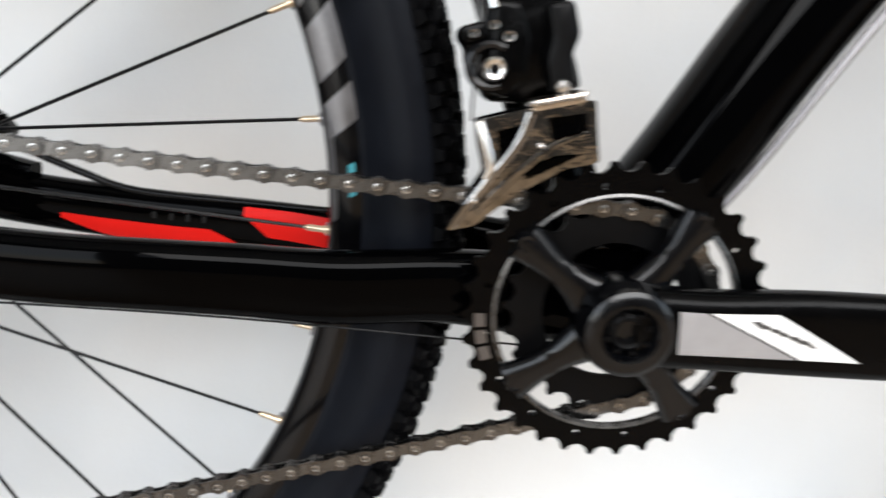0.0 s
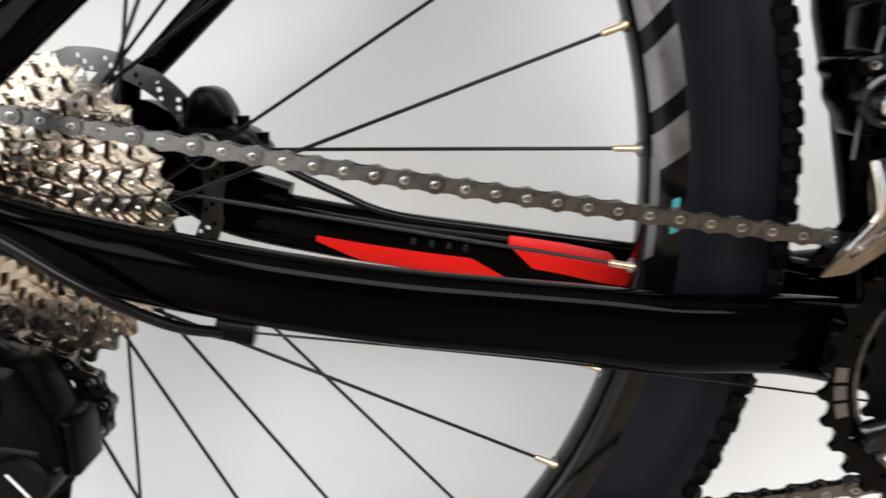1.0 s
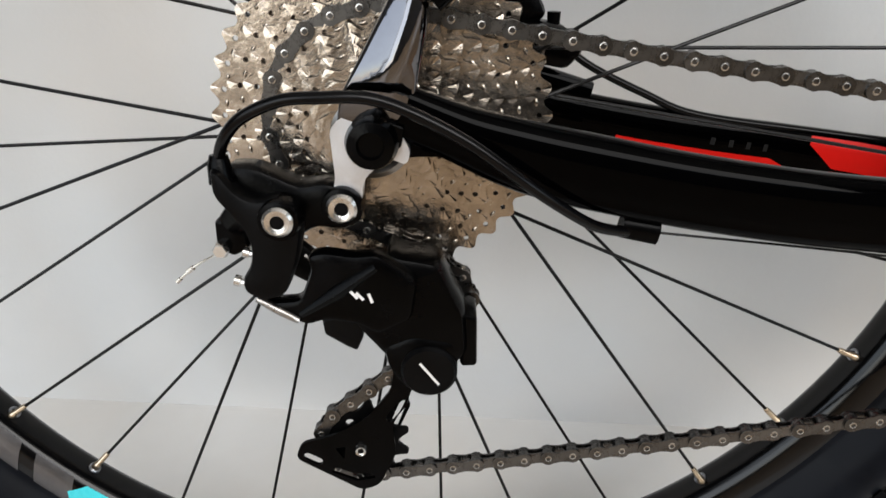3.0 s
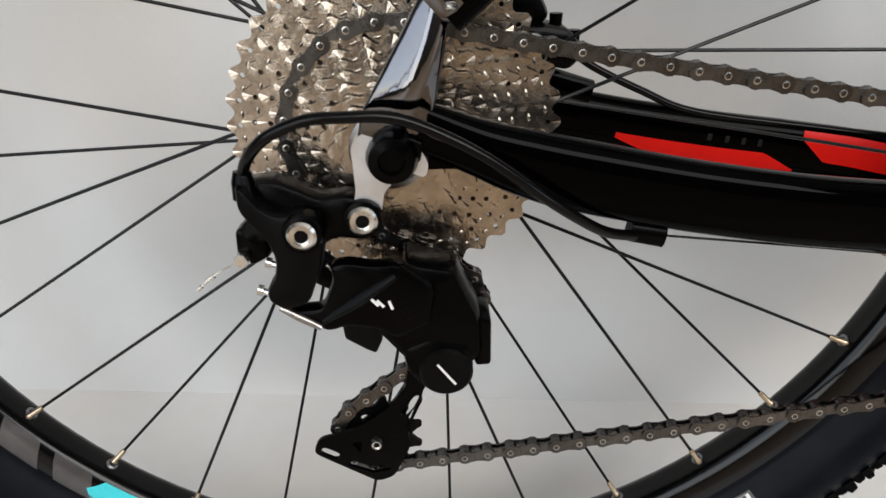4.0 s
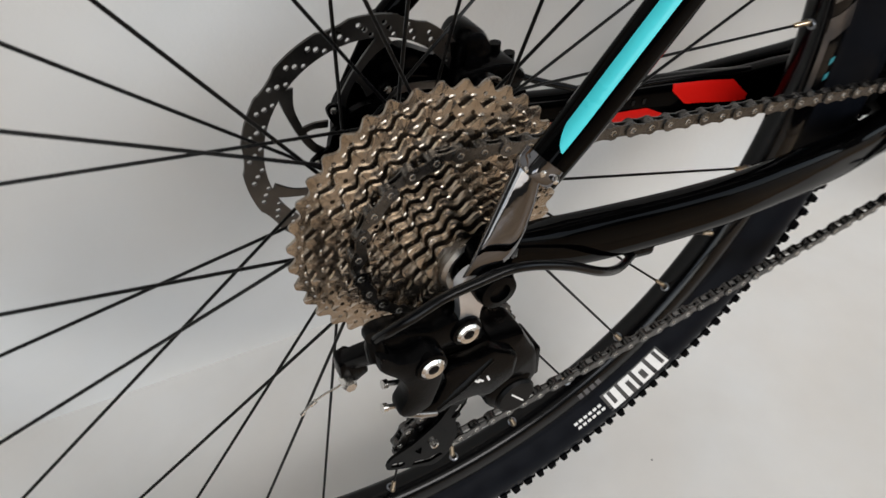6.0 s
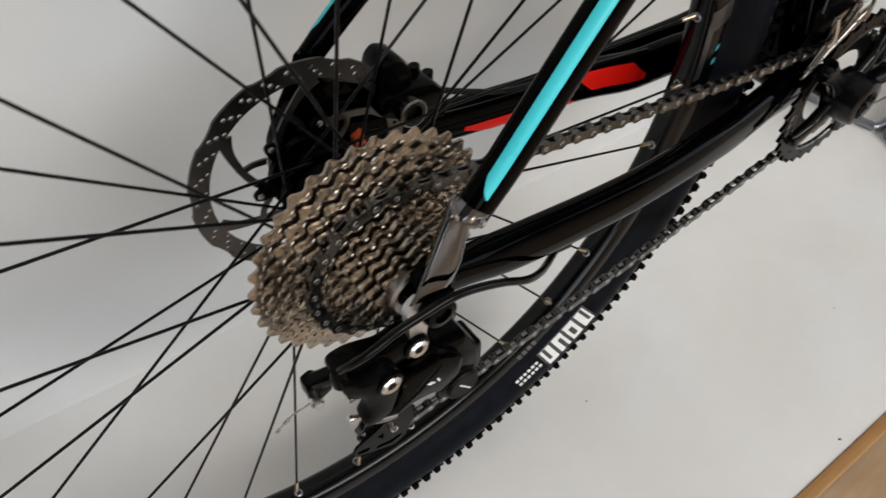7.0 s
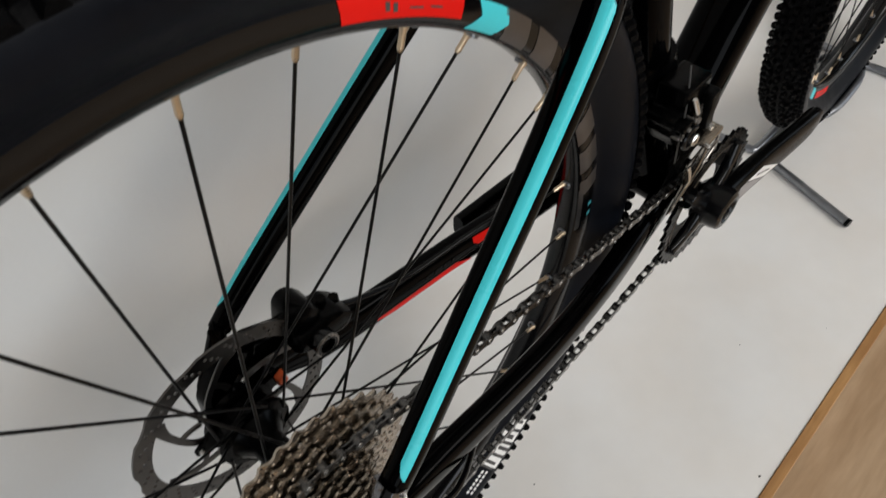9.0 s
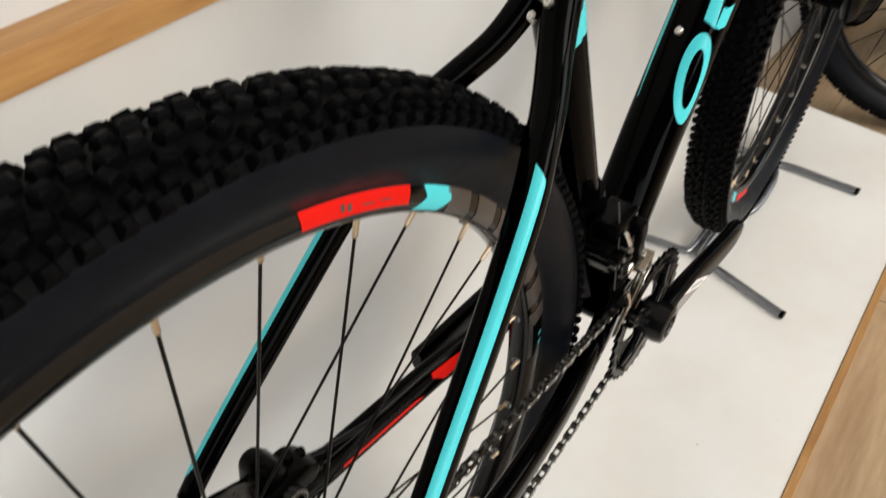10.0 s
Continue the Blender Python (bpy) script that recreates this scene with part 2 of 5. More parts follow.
def tube(stations, n=20, power=2.0, a0=0.0, a1=360.0, grow=0.0, cap=True):
    """Sweep along stations (x, y, z, half width across y, half height). power above 2 squares the section."""
    fr = frames([s[:3] for s in stations])
    full = abs(a1 - a0) > 359
    m = n if full else n + 1
    v, f = [], []
    for (q, e1, e2), s in zip(fr, stations):
        for i in range(m):
            a = radians(a0 + (a1 - a0) * i / n)
            c, d = math.cos(a), math.sin(a)
            k = (abs(c) ** power + abs(d) ** power) ** (-1 / power)
            v.append(tuple(q + e1 * (c * k * (s[3] + grow)) + e2 * (d * k * (s[4] + grow))))
    for i in range(len(stations) - 1):
        for j in range(n):
            w = (j + 1) % m
            f.append((i * m + j, i * m + w, (i + 1) * m + w, (i + 1) * m + j))
    if full and cap:
        f.append(tuple(range(n))[::-1])
        f.append(tuple((len(stations) - 1) * m + j for j in range(n)))
    return v, f


def rod(a, b, r, n=8):
    return tube([(*a, r, r), (*b, r, r)], n)


def wire(pts, r, n=8, k=6):
    return tube([(*q, r, r) for q in smooth_path(pts, k)], n)


def plate(outer, holes, y0, y1):
    """A flat plate in the x-z plane with holes, from y0 to y1."""
    bm = bmesh.new()
    edges = []
    for loop in [outer] + list(holes):
        vs = [bm.verts.new((x, y0, z)) for x, z in loop]
        edges += [bm.edges.new((vs[i], vs[(i + 1) % len(vs)])) for i in range(len(vs))]
    got = bmesh.ops.triangle_fill(bm, use_beauty=True, use_dissolve=False, edges=edges)
    faces = [g for g in got["geom"] if isinstance(g, bmesh.types.BMFace)]
    ex = bmesh.ops.extrude_face_region(bm, geom=faces)
    bmesh.ops.translate(bm, vec=(0, y1 - y0, 0), verts=[g for g in ex["geom"] if isinstance(g, bmesh.types.BMVert)])
    bmesh.ops.recalc_face_normals(bm, faces=bm.faces[:])
    return bm


def mesh_of(bm):
    bm.verts.index_update()
    g = ([tuple(v.co) for v in bm.verts], [tuple(v.index for v in f.verts) for f in bm.faces])
    bm.free()
    return g


def circle(x, z, r, n=10, a=0.0):
    return [(x + r * math.cos(a + 2 * math.pi * i / n), z + r * math.sin(a + 2 * math.pi * i / n)) for i in range(n)]


def slot(x0, z0, x1, z1, r, n=6):
    a = math.atan2(z1 - z0, x1 - x0)
    return ([(x1 + r * math.cos(a - math.pi / 2 + math.pi * i / n), z1 + r * math.sin(a - math.pi / 2 + math.pi * i / n)) for i in range(n + 1)] +
            [(x0 + r * math.cos(a + math.pi / 2 + math.pi * i / n), z0 + r * math.sin(a + math.pi / 2 + math.pi * i / n)) for i in range(n + 1)])


def rounded(pts, r=0.003, n=4):
    """A polygon with rounded corners."""
    out = []
    k = len(pts)
    for i in range(k):
        p, a, b = Vector(pts[i]), Vector(pts[i - 1]), Vector(pts[(i + 1) % k])
        u, w = (a - p), (b - p)
        d = min(r, u.length * 0.45, w.length * 0.45)
        s, e = p + u.normalized() * d, p + w.normalized() * d
        for j in range(n + 1):
            t = j / n
            out.append(tuple((1 - t) ** 2 * s + 2 * t * (1 - t) * p + t * t * e))
    return out


def box(x0, x1, y0, y1, z0, z1, bevel=0.0):
    bm = bmesh.new()
    bmesh.ops.create_cube(bm, size=1, matrix=Matrix.Translation(((x0 + x1) / 2, (y0 + y1) / 2, (z0 + z1) / 2)) @ Matrix.Diagonal((x1 - x0, y1 - y0, z1 - z0, 1)))
    if bevel:
        bmesh.ops.bevel(bm, geom=bm.edges[:], offset=bevel, segments=2, affect="EDGES", profile=0.6)
    return bm


def pillow(outline, y0, y1, b=0.002, r=0.003):
    """A plate in the x-z plane with rounded corners and rounded-over edges."""
    pts = rounded(outline, r, 3)
    k = len(pts)
    area = sum(pts[i][0] * pts[(i + 1) % k][1] - pts[(i + 1) % k][0] * pts[i][1] for i in range(k))
    sgn = 1 if area > 0 else -1
    nrm = []
    for i in range(k):
        d = Vector(pts[(i + 1) % k]) - Vector(pts[i - 1])
        d = d.normalized() if d.length > 1e-9 else Vector((1, 0))
        nrm.append(Vector((-d.y, d.x)) * sgn)
    s = 1 if y1 > y0 else -1
    rings = [(y0, b), (y0 + s * b * 0.3, b * 0.3), (y0 + s * b, 0), (y1 - s * b, 0), (y1 - s * b * 0.3, b * 0.3), (y1, b)]
    bm = bmesh.new()
    loops = []
    for y, inset in rings:
        loops.append([bm.verts.new((p[0] + q.x * inset, y, p[1] + q.y * inset)) for p, q in zip(pts, nrm)])
    for u, w in zip(loops, loops[1:]):
        for i in range(k):
            bm.faces.new((u[i], u[(i + 1) % k], w[(i + 1) % k], w[i]))
    for loop in (loops[0], loops[-1]):
        ed = [bm.edges.get((loop[i], loop[(i + 1) % k])) for i in range(k)]
        bmesh.ops.triangle_fill(bm, use_beauty=True, use_dissolve=False, edges=ed)
    bmesh.ops.recalc_face_normals(bm, faces=bm.faces[:])
    return bm


def bolt(x, z, y, r, length=0.004, hexr=0.45, n=24):
    """A socket head bolt whose face looks towards -y: a dished ring round a recess."""
    h = r * hexr
    pr = [(0.00001, y + 0.0055), (h * 0.9, y + 0.0055), (h, y + 0.0002), (h * 1.25, y - 0.0001), (r * 0.82, y - 0.0003), (r, y + 0.0008), (r, y + length)]
    return lathe(pr, n, centre=(x, 0, z))


def socket(x, z, y, r, length=0.004, hexr=0.45):
    """The dark six-sided bottom of a socket head bolt."""
    return lathe([(0.00001, y + 0.0007), (r * hexr * 1.02, y + 0.0007)], 6, centre=(x, 0, z))


# ---------------------------------------------------------------- the room
def slab(name, x0, x1, y0, y1, z0, z1, material, label, category, bevel=0.0):
    return tagged(obj(name, box(x0, x1, y0, y1, z0, z1, bevel), material, smooth=False), label, category, kind="structure")


WALL_TILT = -2.75   # degrees by which the low wall turns from the bicycle's line
lw = tagged(obj("wall_north", box(-3.0, 4.2, 0.0, 0.16, -0.16, 0.634), M_WALL, smooth=False), "white painted low wall behind the bicycle", "wall", kind="structure")
lw.matrix_world = pose(0, 0.249, 0, 0, 0, WALL_TILT)
rail = tagged(obj("trim", box(-3.0, 4.2, -0.012, 0.30, 0.634, 0.661, 0.003), M_RAIL), "oak ledge along the top of the low wall", "ledge", kind="structure")
rail.matrix_world = pose(0, 0.249, 0, 0, 0, WALL_TILT)
uw = tagged(obj("wall_north_upper", box(-3.0, 4.2, 0.02, 0.16, 0.661, 3.4), M_WALL, smooth=False), "white painted wall above the oak ledge", "wall", kind="structure")
uw.matrix_world = pose(0, 0.249, 0, 0, 0, WALL_TILT)
platform = slab("platform", -2.4, 1.382, -0.246, 0.40, -0.10, 0.0, M_BOARD, "white laminated display platform under the bicycle", "platform")
for vert in platform.data.vertices:   # its far end is cut aslant
    if vert.co.x > 1.0:
        vert.co.x += 0.16 * vert.co.y
slab("platform_edge", -2.4, 1.342, -0.258, -0.2465, -0.10, 0.0015, M_EDGE, "oak edge strip of the display platform", "edge strip", 0.001)
# unseen walls that close the room, dark so that they throw back little light
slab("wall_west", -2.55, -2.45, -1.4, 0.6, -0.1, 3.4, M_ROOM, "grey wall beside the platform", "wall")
# the openings in both end walls only make room for the added lamps
slab("wall_west_south", -2.55, -2.45, -3.6, -3.2, -0.1, 3.4, M_ROOM, "grey wall in the corner beside the opening for the added lamp", "wall")
slab("wall_west_sill", -2.55, -2.45, -3.2, -1.4, -0.1, 0.1, M_ROOM, "grey plinth under the opening for the added lamp", "wall")
slab("wall_west_over_window", -2.55, -2.45, -3.2, -1.4, 2.0, 3.4, M_ROOM, "grey wall over the opening for the added lamp", "wall")
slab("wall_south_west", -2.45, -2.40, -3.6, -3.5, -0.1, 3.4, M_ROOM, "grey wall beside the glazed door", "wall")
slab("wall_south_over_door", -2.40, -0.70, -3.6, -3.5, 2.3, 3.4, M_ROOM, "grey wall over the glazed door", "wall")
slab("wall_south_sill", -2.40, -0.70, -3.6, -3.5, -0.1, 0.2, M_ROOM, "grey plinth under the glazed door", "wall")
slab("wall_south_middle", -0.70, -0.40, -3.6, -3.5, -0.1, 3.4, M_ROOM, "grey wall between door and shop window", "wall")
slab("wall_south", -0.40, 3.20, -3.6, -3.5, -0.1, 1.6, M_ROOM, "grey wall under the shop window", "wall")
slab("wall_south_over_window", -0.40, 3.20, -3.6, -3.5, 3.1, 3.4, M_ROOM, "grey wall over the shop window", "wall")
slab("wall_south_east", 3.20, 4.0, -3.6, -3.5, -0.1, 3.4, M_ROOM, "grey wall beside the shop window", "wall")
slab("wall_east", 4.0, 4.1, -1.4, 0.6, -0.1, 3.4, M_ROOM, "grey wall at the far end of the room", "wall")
slab("wall_east_south", 4.0, 4.1, -3.6, -3.2, -0.1, 3.4, M_ROOM, "grey wall in the corner beside the opening for the added lamp", "wall")
slab("wall_east_sill", 4.0, 4.1, -3.2, -1.4, -0.1, 0.1, M_ROOM, "grey plinth under the opening for the added lamp", "wall")
slab("wall_east_over_window", 4.0, 4.1, -3.2, -1.4, 2.0, 3.4, M_ROOM, "grey wall over the opening for the added lamp", "wall")
slab("ceiling", -2.6, 4.1, -3.6, 0.6, 3.4, 3.5, M_CEILING, "unseen white ceiling that bounces light down", "ceiling")
floor = slab("floor", -2.6, 4.1, -3.6, 0.6, -0.17, -0.116, M_DARK, "dark underfloor below the boards", "floor")
# laminate boards of the floor, laid along the platform and cut at the walls
BOARDS = {}
brnd = random.Random(4)
for row in range(20):
    x = -2.45 - brnd.uniform(0.1, 1.1)
    while x < 3.99:
        a, b = max(-2.445, x), min(3.995, x + 1.278)
        if b - a > 0.06:
            size = round(b - a, 3)
            if size not in BOARDS:
                plank = obj("plank", box(-size / 2, size / 2, -0.0955, 0.0955, -0.012, 0.0, 0.0008), M_FLOOR, floor, smooth=False)
                BOARDS[size] = plank.data
            else:
                plank = new("plank", BOARDS[size])
                plank.parent = floor
            plank.matrix_basis = Matrix.Translation(((a + b) / 2, -3.40 + 0.1925 * row, -0.1125 + brnd.uniform(-0.0003, 0.0003)))
        x += 1.280

# ---------------------------------------------------------------- the bicycle
H = 0.364                      # height of the axles
BB = Vector((0.4295, 0, 0.3060))  # bottom bracket
FRONT = Vector((1.060, 0, H))   # front axle
bicycle = tagged(new("bicycle"), "gloss black mountain bike with turquoise and red accents", "bicycle")


# --- wheels
def tyre_y(r):
    """Half width of the tyre's side at radius r."""
    pts = [(0.310, 0.0128), (0.315, 0.0152), (0.321, 0.0200), (0.328, 0.0248), (0.335, 0.0275), (0.341, 0.0280), (0.347, 0.0267), (0.352, 0.0235)]
    for (a, b), (c, d) in zip(pts, pts[1:]):
        if r <= c:
            return b + (d - b) * (r - a) / (c - a)
    return pts[-1][1]


def crown(y):
    return 0.3602 - 0.0085 * (abs(y) / 0.0245) ** 2.4


def tyre_mesh():
    side = smooth_path([(r, tyre_y(r)) for r in (0.308, 0.312, 0.315, 0.321, 0.328, 0.335, 0.341, 0.347)], 3)
    top = [(crown(y), y) for y in (0.0245, 0.020, 0.015, 0.010, 0.005, 0.0)]
    half = side + top
    prof = half + [(r, -y) for r, y in half[-2::-1]]
    return lathe(prof, 160)


WORN = random.Random(23)


def knob(a, y, la, ly, h, twist=0.0):
    """One rubber block of the tread, standing on the crown."""
    r = crown(y)
    s = (crown(y + 0.0005) - crown(y - 0.0005)) / 0.001
    nrm = Vector((1.0, -s, 0)).normalized()          # radial, lateral
    tan = Vector((-nrm.y, nrm.x, 0))
    ca, sa = math.cos(a), math.sin(a)
    rad, circ, lat = Vector((ca, 0, sa)), Vector((-sa, 0, ca)), Vector((0, 1, 0))
    n3 = rad * nrm.x + lat * nrm.y
    t3 = rad * tan.x + lat * tan.y
    base = rad * r + lat * y
    c1 = circ * math.cos(twist) + t3 * math.sin(twist)
    t1 = t3 * math.cos(twist) - circ * math.sin(twist)
    v = []
    for lift, k in ((-0.001, 1.14), (h * 0.72, 0.86), (h, 0.60)):
        for i, j in ((-1, -1), (1, -1), (1, 1), (-1, 1)):
            w = 1.0 + WORN.uniform(-0.09, 0.09)
            v.append(tuple(base + n3 * (lift * (1.0 + WORN.uniform(-0.10, 0.06))) + c1 * (i * la * k * w * 0.5) + t1 * (j * ly * k * w * 0.5)))
    return v, [(8, 9, 10, 11)] + [(a + b, a + (b + 1) % 4, a + 4 + (b + 1) % 4, a + 4 + b) for a in (0, 4) for b in range(4)]


def tread_mesh(seed):
    rnd = random.Random(seed)
    out, steps = [], 104
    u = rnd.uniform
    for i in range(steps):
        a = 2 * math.pi * i / steps
        d = 2 * math.pi / steps
        for s in (-1, 1):
            b = a + (0.25 * d if s > 0 else 0)
            tw = 0.28 * s
            k = 1.0 if i % 2 else 0.86
            out.append(knob(b + d * 0.10, s * 0.0170, 0.0094, 0.0062 * k, 0.0052, tw + u(-0.06, 0.06)))
            if i % 2:
                out.append(knob(b + d * 0.62, s * 0.0150, 0.0078, 0.0054, 0.0047, -tw))
            else:
                out.append(knob(b + d * 0.56, s * 0.0128, 0.0068, 0.0066, 0.0047, tw * 1.6))
            out.append(knob(b + d * 0.30, s * 0.0066, 0.0086, 0.0058, 0.0050, tw * 0.8 + u(-0.06, 0.06)))
            out.append(knob(b + d * 0.80, s * 0.0046, 0.0074, 0.0054, 0.0046, -tw * 0.7))
    # shoulder blocks with a smaller block set inwards between each two
    for i in range(172):
        d = 2 * math.pi / 172
        for s in (-1, 1):
            b = d * (i + (0.5 if s > 0 else 0))
            out.append(knob(b, s * 0.0262, 0.0066 + u(-0.0012, 0.0008), 0.0054, 0.0044 + u(-0.0005, 0.0005), u(-0.06, 0.06)))
            out.append(knob(b + d * 0.5, s * 0.0216, 0.0062, 0.0050, 0.0042, 0.15 * s + u(-0.06, 0.06)))
    return join(*out)


def rim_mesh():
    half = [(0.3130, 0.0098), (0.3145, 0.0118), (0.3135, 0.0134), (0.3070, 0.0138), (0.3005, 0.0128), (0.2955, 0.0098), (0.2938, 0.0060), (0.2935, 0.0)]
    prof = half + [(r, -y) for r, y in half[-2::-1]]
    return lathe(prof, 128, closed=True)


def rim_side(r):
    pts = [(0.2938, 0.0060), (0.2955, 0.0098), (0.3005, 0.0128), (0.3070, 0.0138), (0.3135, 0.0134)]
    for (a, b), (c, d) in zip(pts, pts[1:]):
        if r <= c:
            return b + (d - b) * (r - a) / (c - a)
    return pts[-1][1]


def side_patch(side_of, a0, a1, r0, r1, lift=0.0004, slant=0.0, s=-1, n=14, m=4):
    """A printed patch on a wheel's side between two angles (degrees) and radii; slant shifts the outer edge."""
    v, f = [], []
    for i in range(n + 1):
        for j in range(m + 1):
            r = r0 + (r1 - r0) * j / m
            a = radians(a0 + (a1 - a0) * i / n + slant * j / m)
            v.append((r * math.cos(a), s * (side_of(r) + lift), r * math.sin(a)))
    for i in range(n):
        for j in range(m):
            k = i * (m + 1) + j
            f.append((k, k + m + 1, k + m + 2, k + 1))
    return v, f


def wheel(name, centre, first, hub_label, steer=0.0):
    c = Matrix.Translation(centre) @ Matrix.Rotation(radians(steer), 4, "Z")
    hub = [(0.0045, -0.066), (0.010, -0.066), (0.0105, -0.022), (0.020, -0.0175), (0.0250, -0.0165), (0.0255, -0.0135), (0.020, -0.0122), (0.0115, -0.006),
           (0.0115, 0.022), (0.020, 0.0335), (0.0265, 0.0345), (0.0270, 0.0378), (0.022, 0.0390), (0.0215, 0.0400), (0.0215, 0.0500), (0.011, 0.053), (0.010, 0.066), (0.0045, 0.066)]
    w = part(name, moved(lathe(hub, 40), c), M_BLACK, bicycle, hub_label)
    carcass = part("tyre", moved(tyre_mesh(), c), M_RUBBER, w, "black rubber tyre with smooth sidewalls")
    # the crown under the tread is the dull tread rubber
    carcass.data.materials.append(M_KNOB)
    inverse = c.inverted()
    for face in carcass.data.polygons:
        q = inverse @ face.center
        if math.hypot(q.x, q.z) > 0.3485:
            face.material_index = 1
    tr = part("tread", moved(tread_mesh(len(name)), c), M_KNOB, w, "small black rubber tread blocks", smooth=False)
    tr["kind"] = "stuff"
    part("rim", moved(rim_mesh(), c), M_RIM, w, "black alloy rim")
    pattern = {0: (1, 0.0360, 0.0240), 1: (-1, -0.0150, 0.0225), 2: (-1, 0.0360, 0.0240), 3: (1, -0.0150, 0.0225)}
    for k in range(32):
        s, y, r = pattern[k % 4]
        a = radians(first + k * 11.25)
        b = a + s * radians(61)
        out = Vector((0.2945 * math.cos(a), (0.0022 if y > 0 else -0.0022), 0.2945 * math.sin(a)))
        inn = Vector((r * math.cos(b), y + (0.0022 if k % 4 in (0, 3) else -0.0022), r * math.sin(b)))
        d = (out - inn).normalized()
        m = c @ Matrix.Translation(inn) @ d.to_track_quat("Z", "Y").to_matrix().to_4x4()
        length = (out - inn).length
        key = "L" if y > 0 else "D"
        mesh = SPOKES.get(key)
        if mesh is None:
            o = part("spoke", tube([(0, 0, -0.001, 0.00105, 0.00105), (0, 0, 0.02, 0.00100, 0.0010), (0, 0, length, 0.00095, 0.00095)], 8), M_SPOKE, w)
            SPOKES[key] = o
        else:
            o = again(mesh, Matrix(), w)
        o.matrix_basis = m
        mn = c @ Matrix.Translation(out) @ d.to_track_quat("Z", "Y").to_matrix().to_4x4()
        if "N" not in SPOKES:
            pr = [(0.00001, -0.0135), (0.0013, -0.0132), (0.0017, -0.0115), (0.0017, -0.004), (0.0023, -0.0028), (0.0026, 0.0), (0.0020, 0.0012), (0.00001, 0.0012)]
            g = lathe(pr, 10)
            o = part("nipple", ([(x, z, y) for x, y, z in g[0]], [q[::-1] for q in g[1]]), M_NIPPLE, w, "brass spoke nipple")
            SPOKES["N"] = o
        else:
            o = again(SPOKES["N"], Matrix(), w)
            o["label"] = "brass spoke nipple"
        o.matrix_basis = mn
        eyelet = SPOKES.get("E")
        if eyelet is None:
            g = lathe([(0.0021, 0.0), (0.0037, 0.0), (0.0037, 0.0010), (0.0030, 0.0016), (0.0021, 0.0012)], 14, closed=True)
            eyelet = SPOKES["E"] = part("eyelet", ([(x, z, -y) for x, y, z in g[0]], g[1]), M_TUBE, w)
        else:
            eyelet = again(eyelet, Matrix(), w)
        rad = Vector((math.cos(a), 0, math.sin(a)))
        eyelet.matrix_basis = c @ Matrix.Translation(rad * 0.2934) @ rad.to_track_quat("Z", "Y").to_matrix().to_4x4()
    # printed panels on the rim: grey slanted blocks, a turquoise chevron and a red bar, twice round
    for base in (54.0, 234.3):
        for s in (-1, 1):
            part("panel", moved(side_patch(rim_side, base + 3.0, base + 17.3, 0.3012, 0.3124, slant=0.8, s=s), c), M_RED, w, "red rim panel")
            low, high = side_patch(rim_side, base - 3.2, base + 1.6, 0.2968, 0.3050, slant=-1.4, s=s, n=5, m=3), side_patch(rim_side, base - 4.6, base + 0.2, 0.3050, 0.3130, slant=1.4, s=s, n=5, m=3)
            part("panel", moved(join(low, high), c), M_CYAN, w, "turquoise rim chevron")
        for i, (a0, wd, r0, r1) in enumerate(((11.6, 0.5, 0.3040, 0.3082), (12.5, 0.5, 0.3046, 0.3088), (8.6, 1.6, 0.3052, 0.3062), (6.2, 1.5, 0.3056, 0.3066))):
            part("print", moved(side_patch(rim_side, base + a0, base + a0 + wd, r0, r1, lift=0.0007, slant=0.3, n=3, m=1), c), M_DECAL_DARK, w, "small dark print")
        for i in range(1, 8):
            a0 = -59 + 7 * i
            part("panel", moved(side_patch(rim_side, base + a0 + (1.6 if i == 1 else 0), base + a0 + 5, 0.2962, 0.3132, slant=2.0), c), M_DECAL, w, "grey slanted rim panel")
        # sheen of the glossy inner bevel, put in as a grey strip
        part("panel", moved(side_patch(rim_side, base - 58.5, base - 49.0, 0.2956, 0.2990, slant=0.6), c), M_DECAL, w, "thin grey strip for the sheen on the rim's bevel")
        for a0 in (-53.6, -55.8):
            part("print", moved(side_patch(rim_side, base + a0, base + a0 + 0.9, 0.3050, 0.3085, lift=0.0006, slant=0.3, n=3, m=1), c), M_RIM_PRINT, w, "small turquoise rim print")
    return w


SPOKES = {}
rear = wheel("rear_wheel", (0, 0, H), 5.62, "rear wheel with black hub and spokes")
# white print on the rear tyre's side
for i in range(4):
    part("letter_block", moved(side_patch(tyre_y, -58.9 + i * 2.85, -56.7 + i * 2.85, 0.3190, 0.3355, lift=0.0006, n=4), Matrix.Translation((0, 0, H))), M_WHITE, rear, "white tyre print")
    part("letter_inlay", moved(side_patch(tyre_y, -58.9 + i * 2.85 + (0.55, 0.9, 0.6, 1.2)[i], -56.7 + i * 2.85 - (1.0, 0.55, 0.7, 0.4)[i], 0.3190 + (0.0, 0.0035, 0.004, 0.0)[i], 0.3355 - (0.005, 0.0, 0.004, 0.0035)[i], lift=0.0009, n=4), Matrix.Translation((0, 0, H))), M_DECAL_DARK, rear, "dark inlay of the tyre print")
part("letter_ground", moved(side_patch(tyre_y, -59.4, -47.8, 0.3182, 0.3364, lift=0.0003), Matrix.Translation((0, 0, H))), M_DECAL_DARK, rear, "dark panel behind the tyre print")
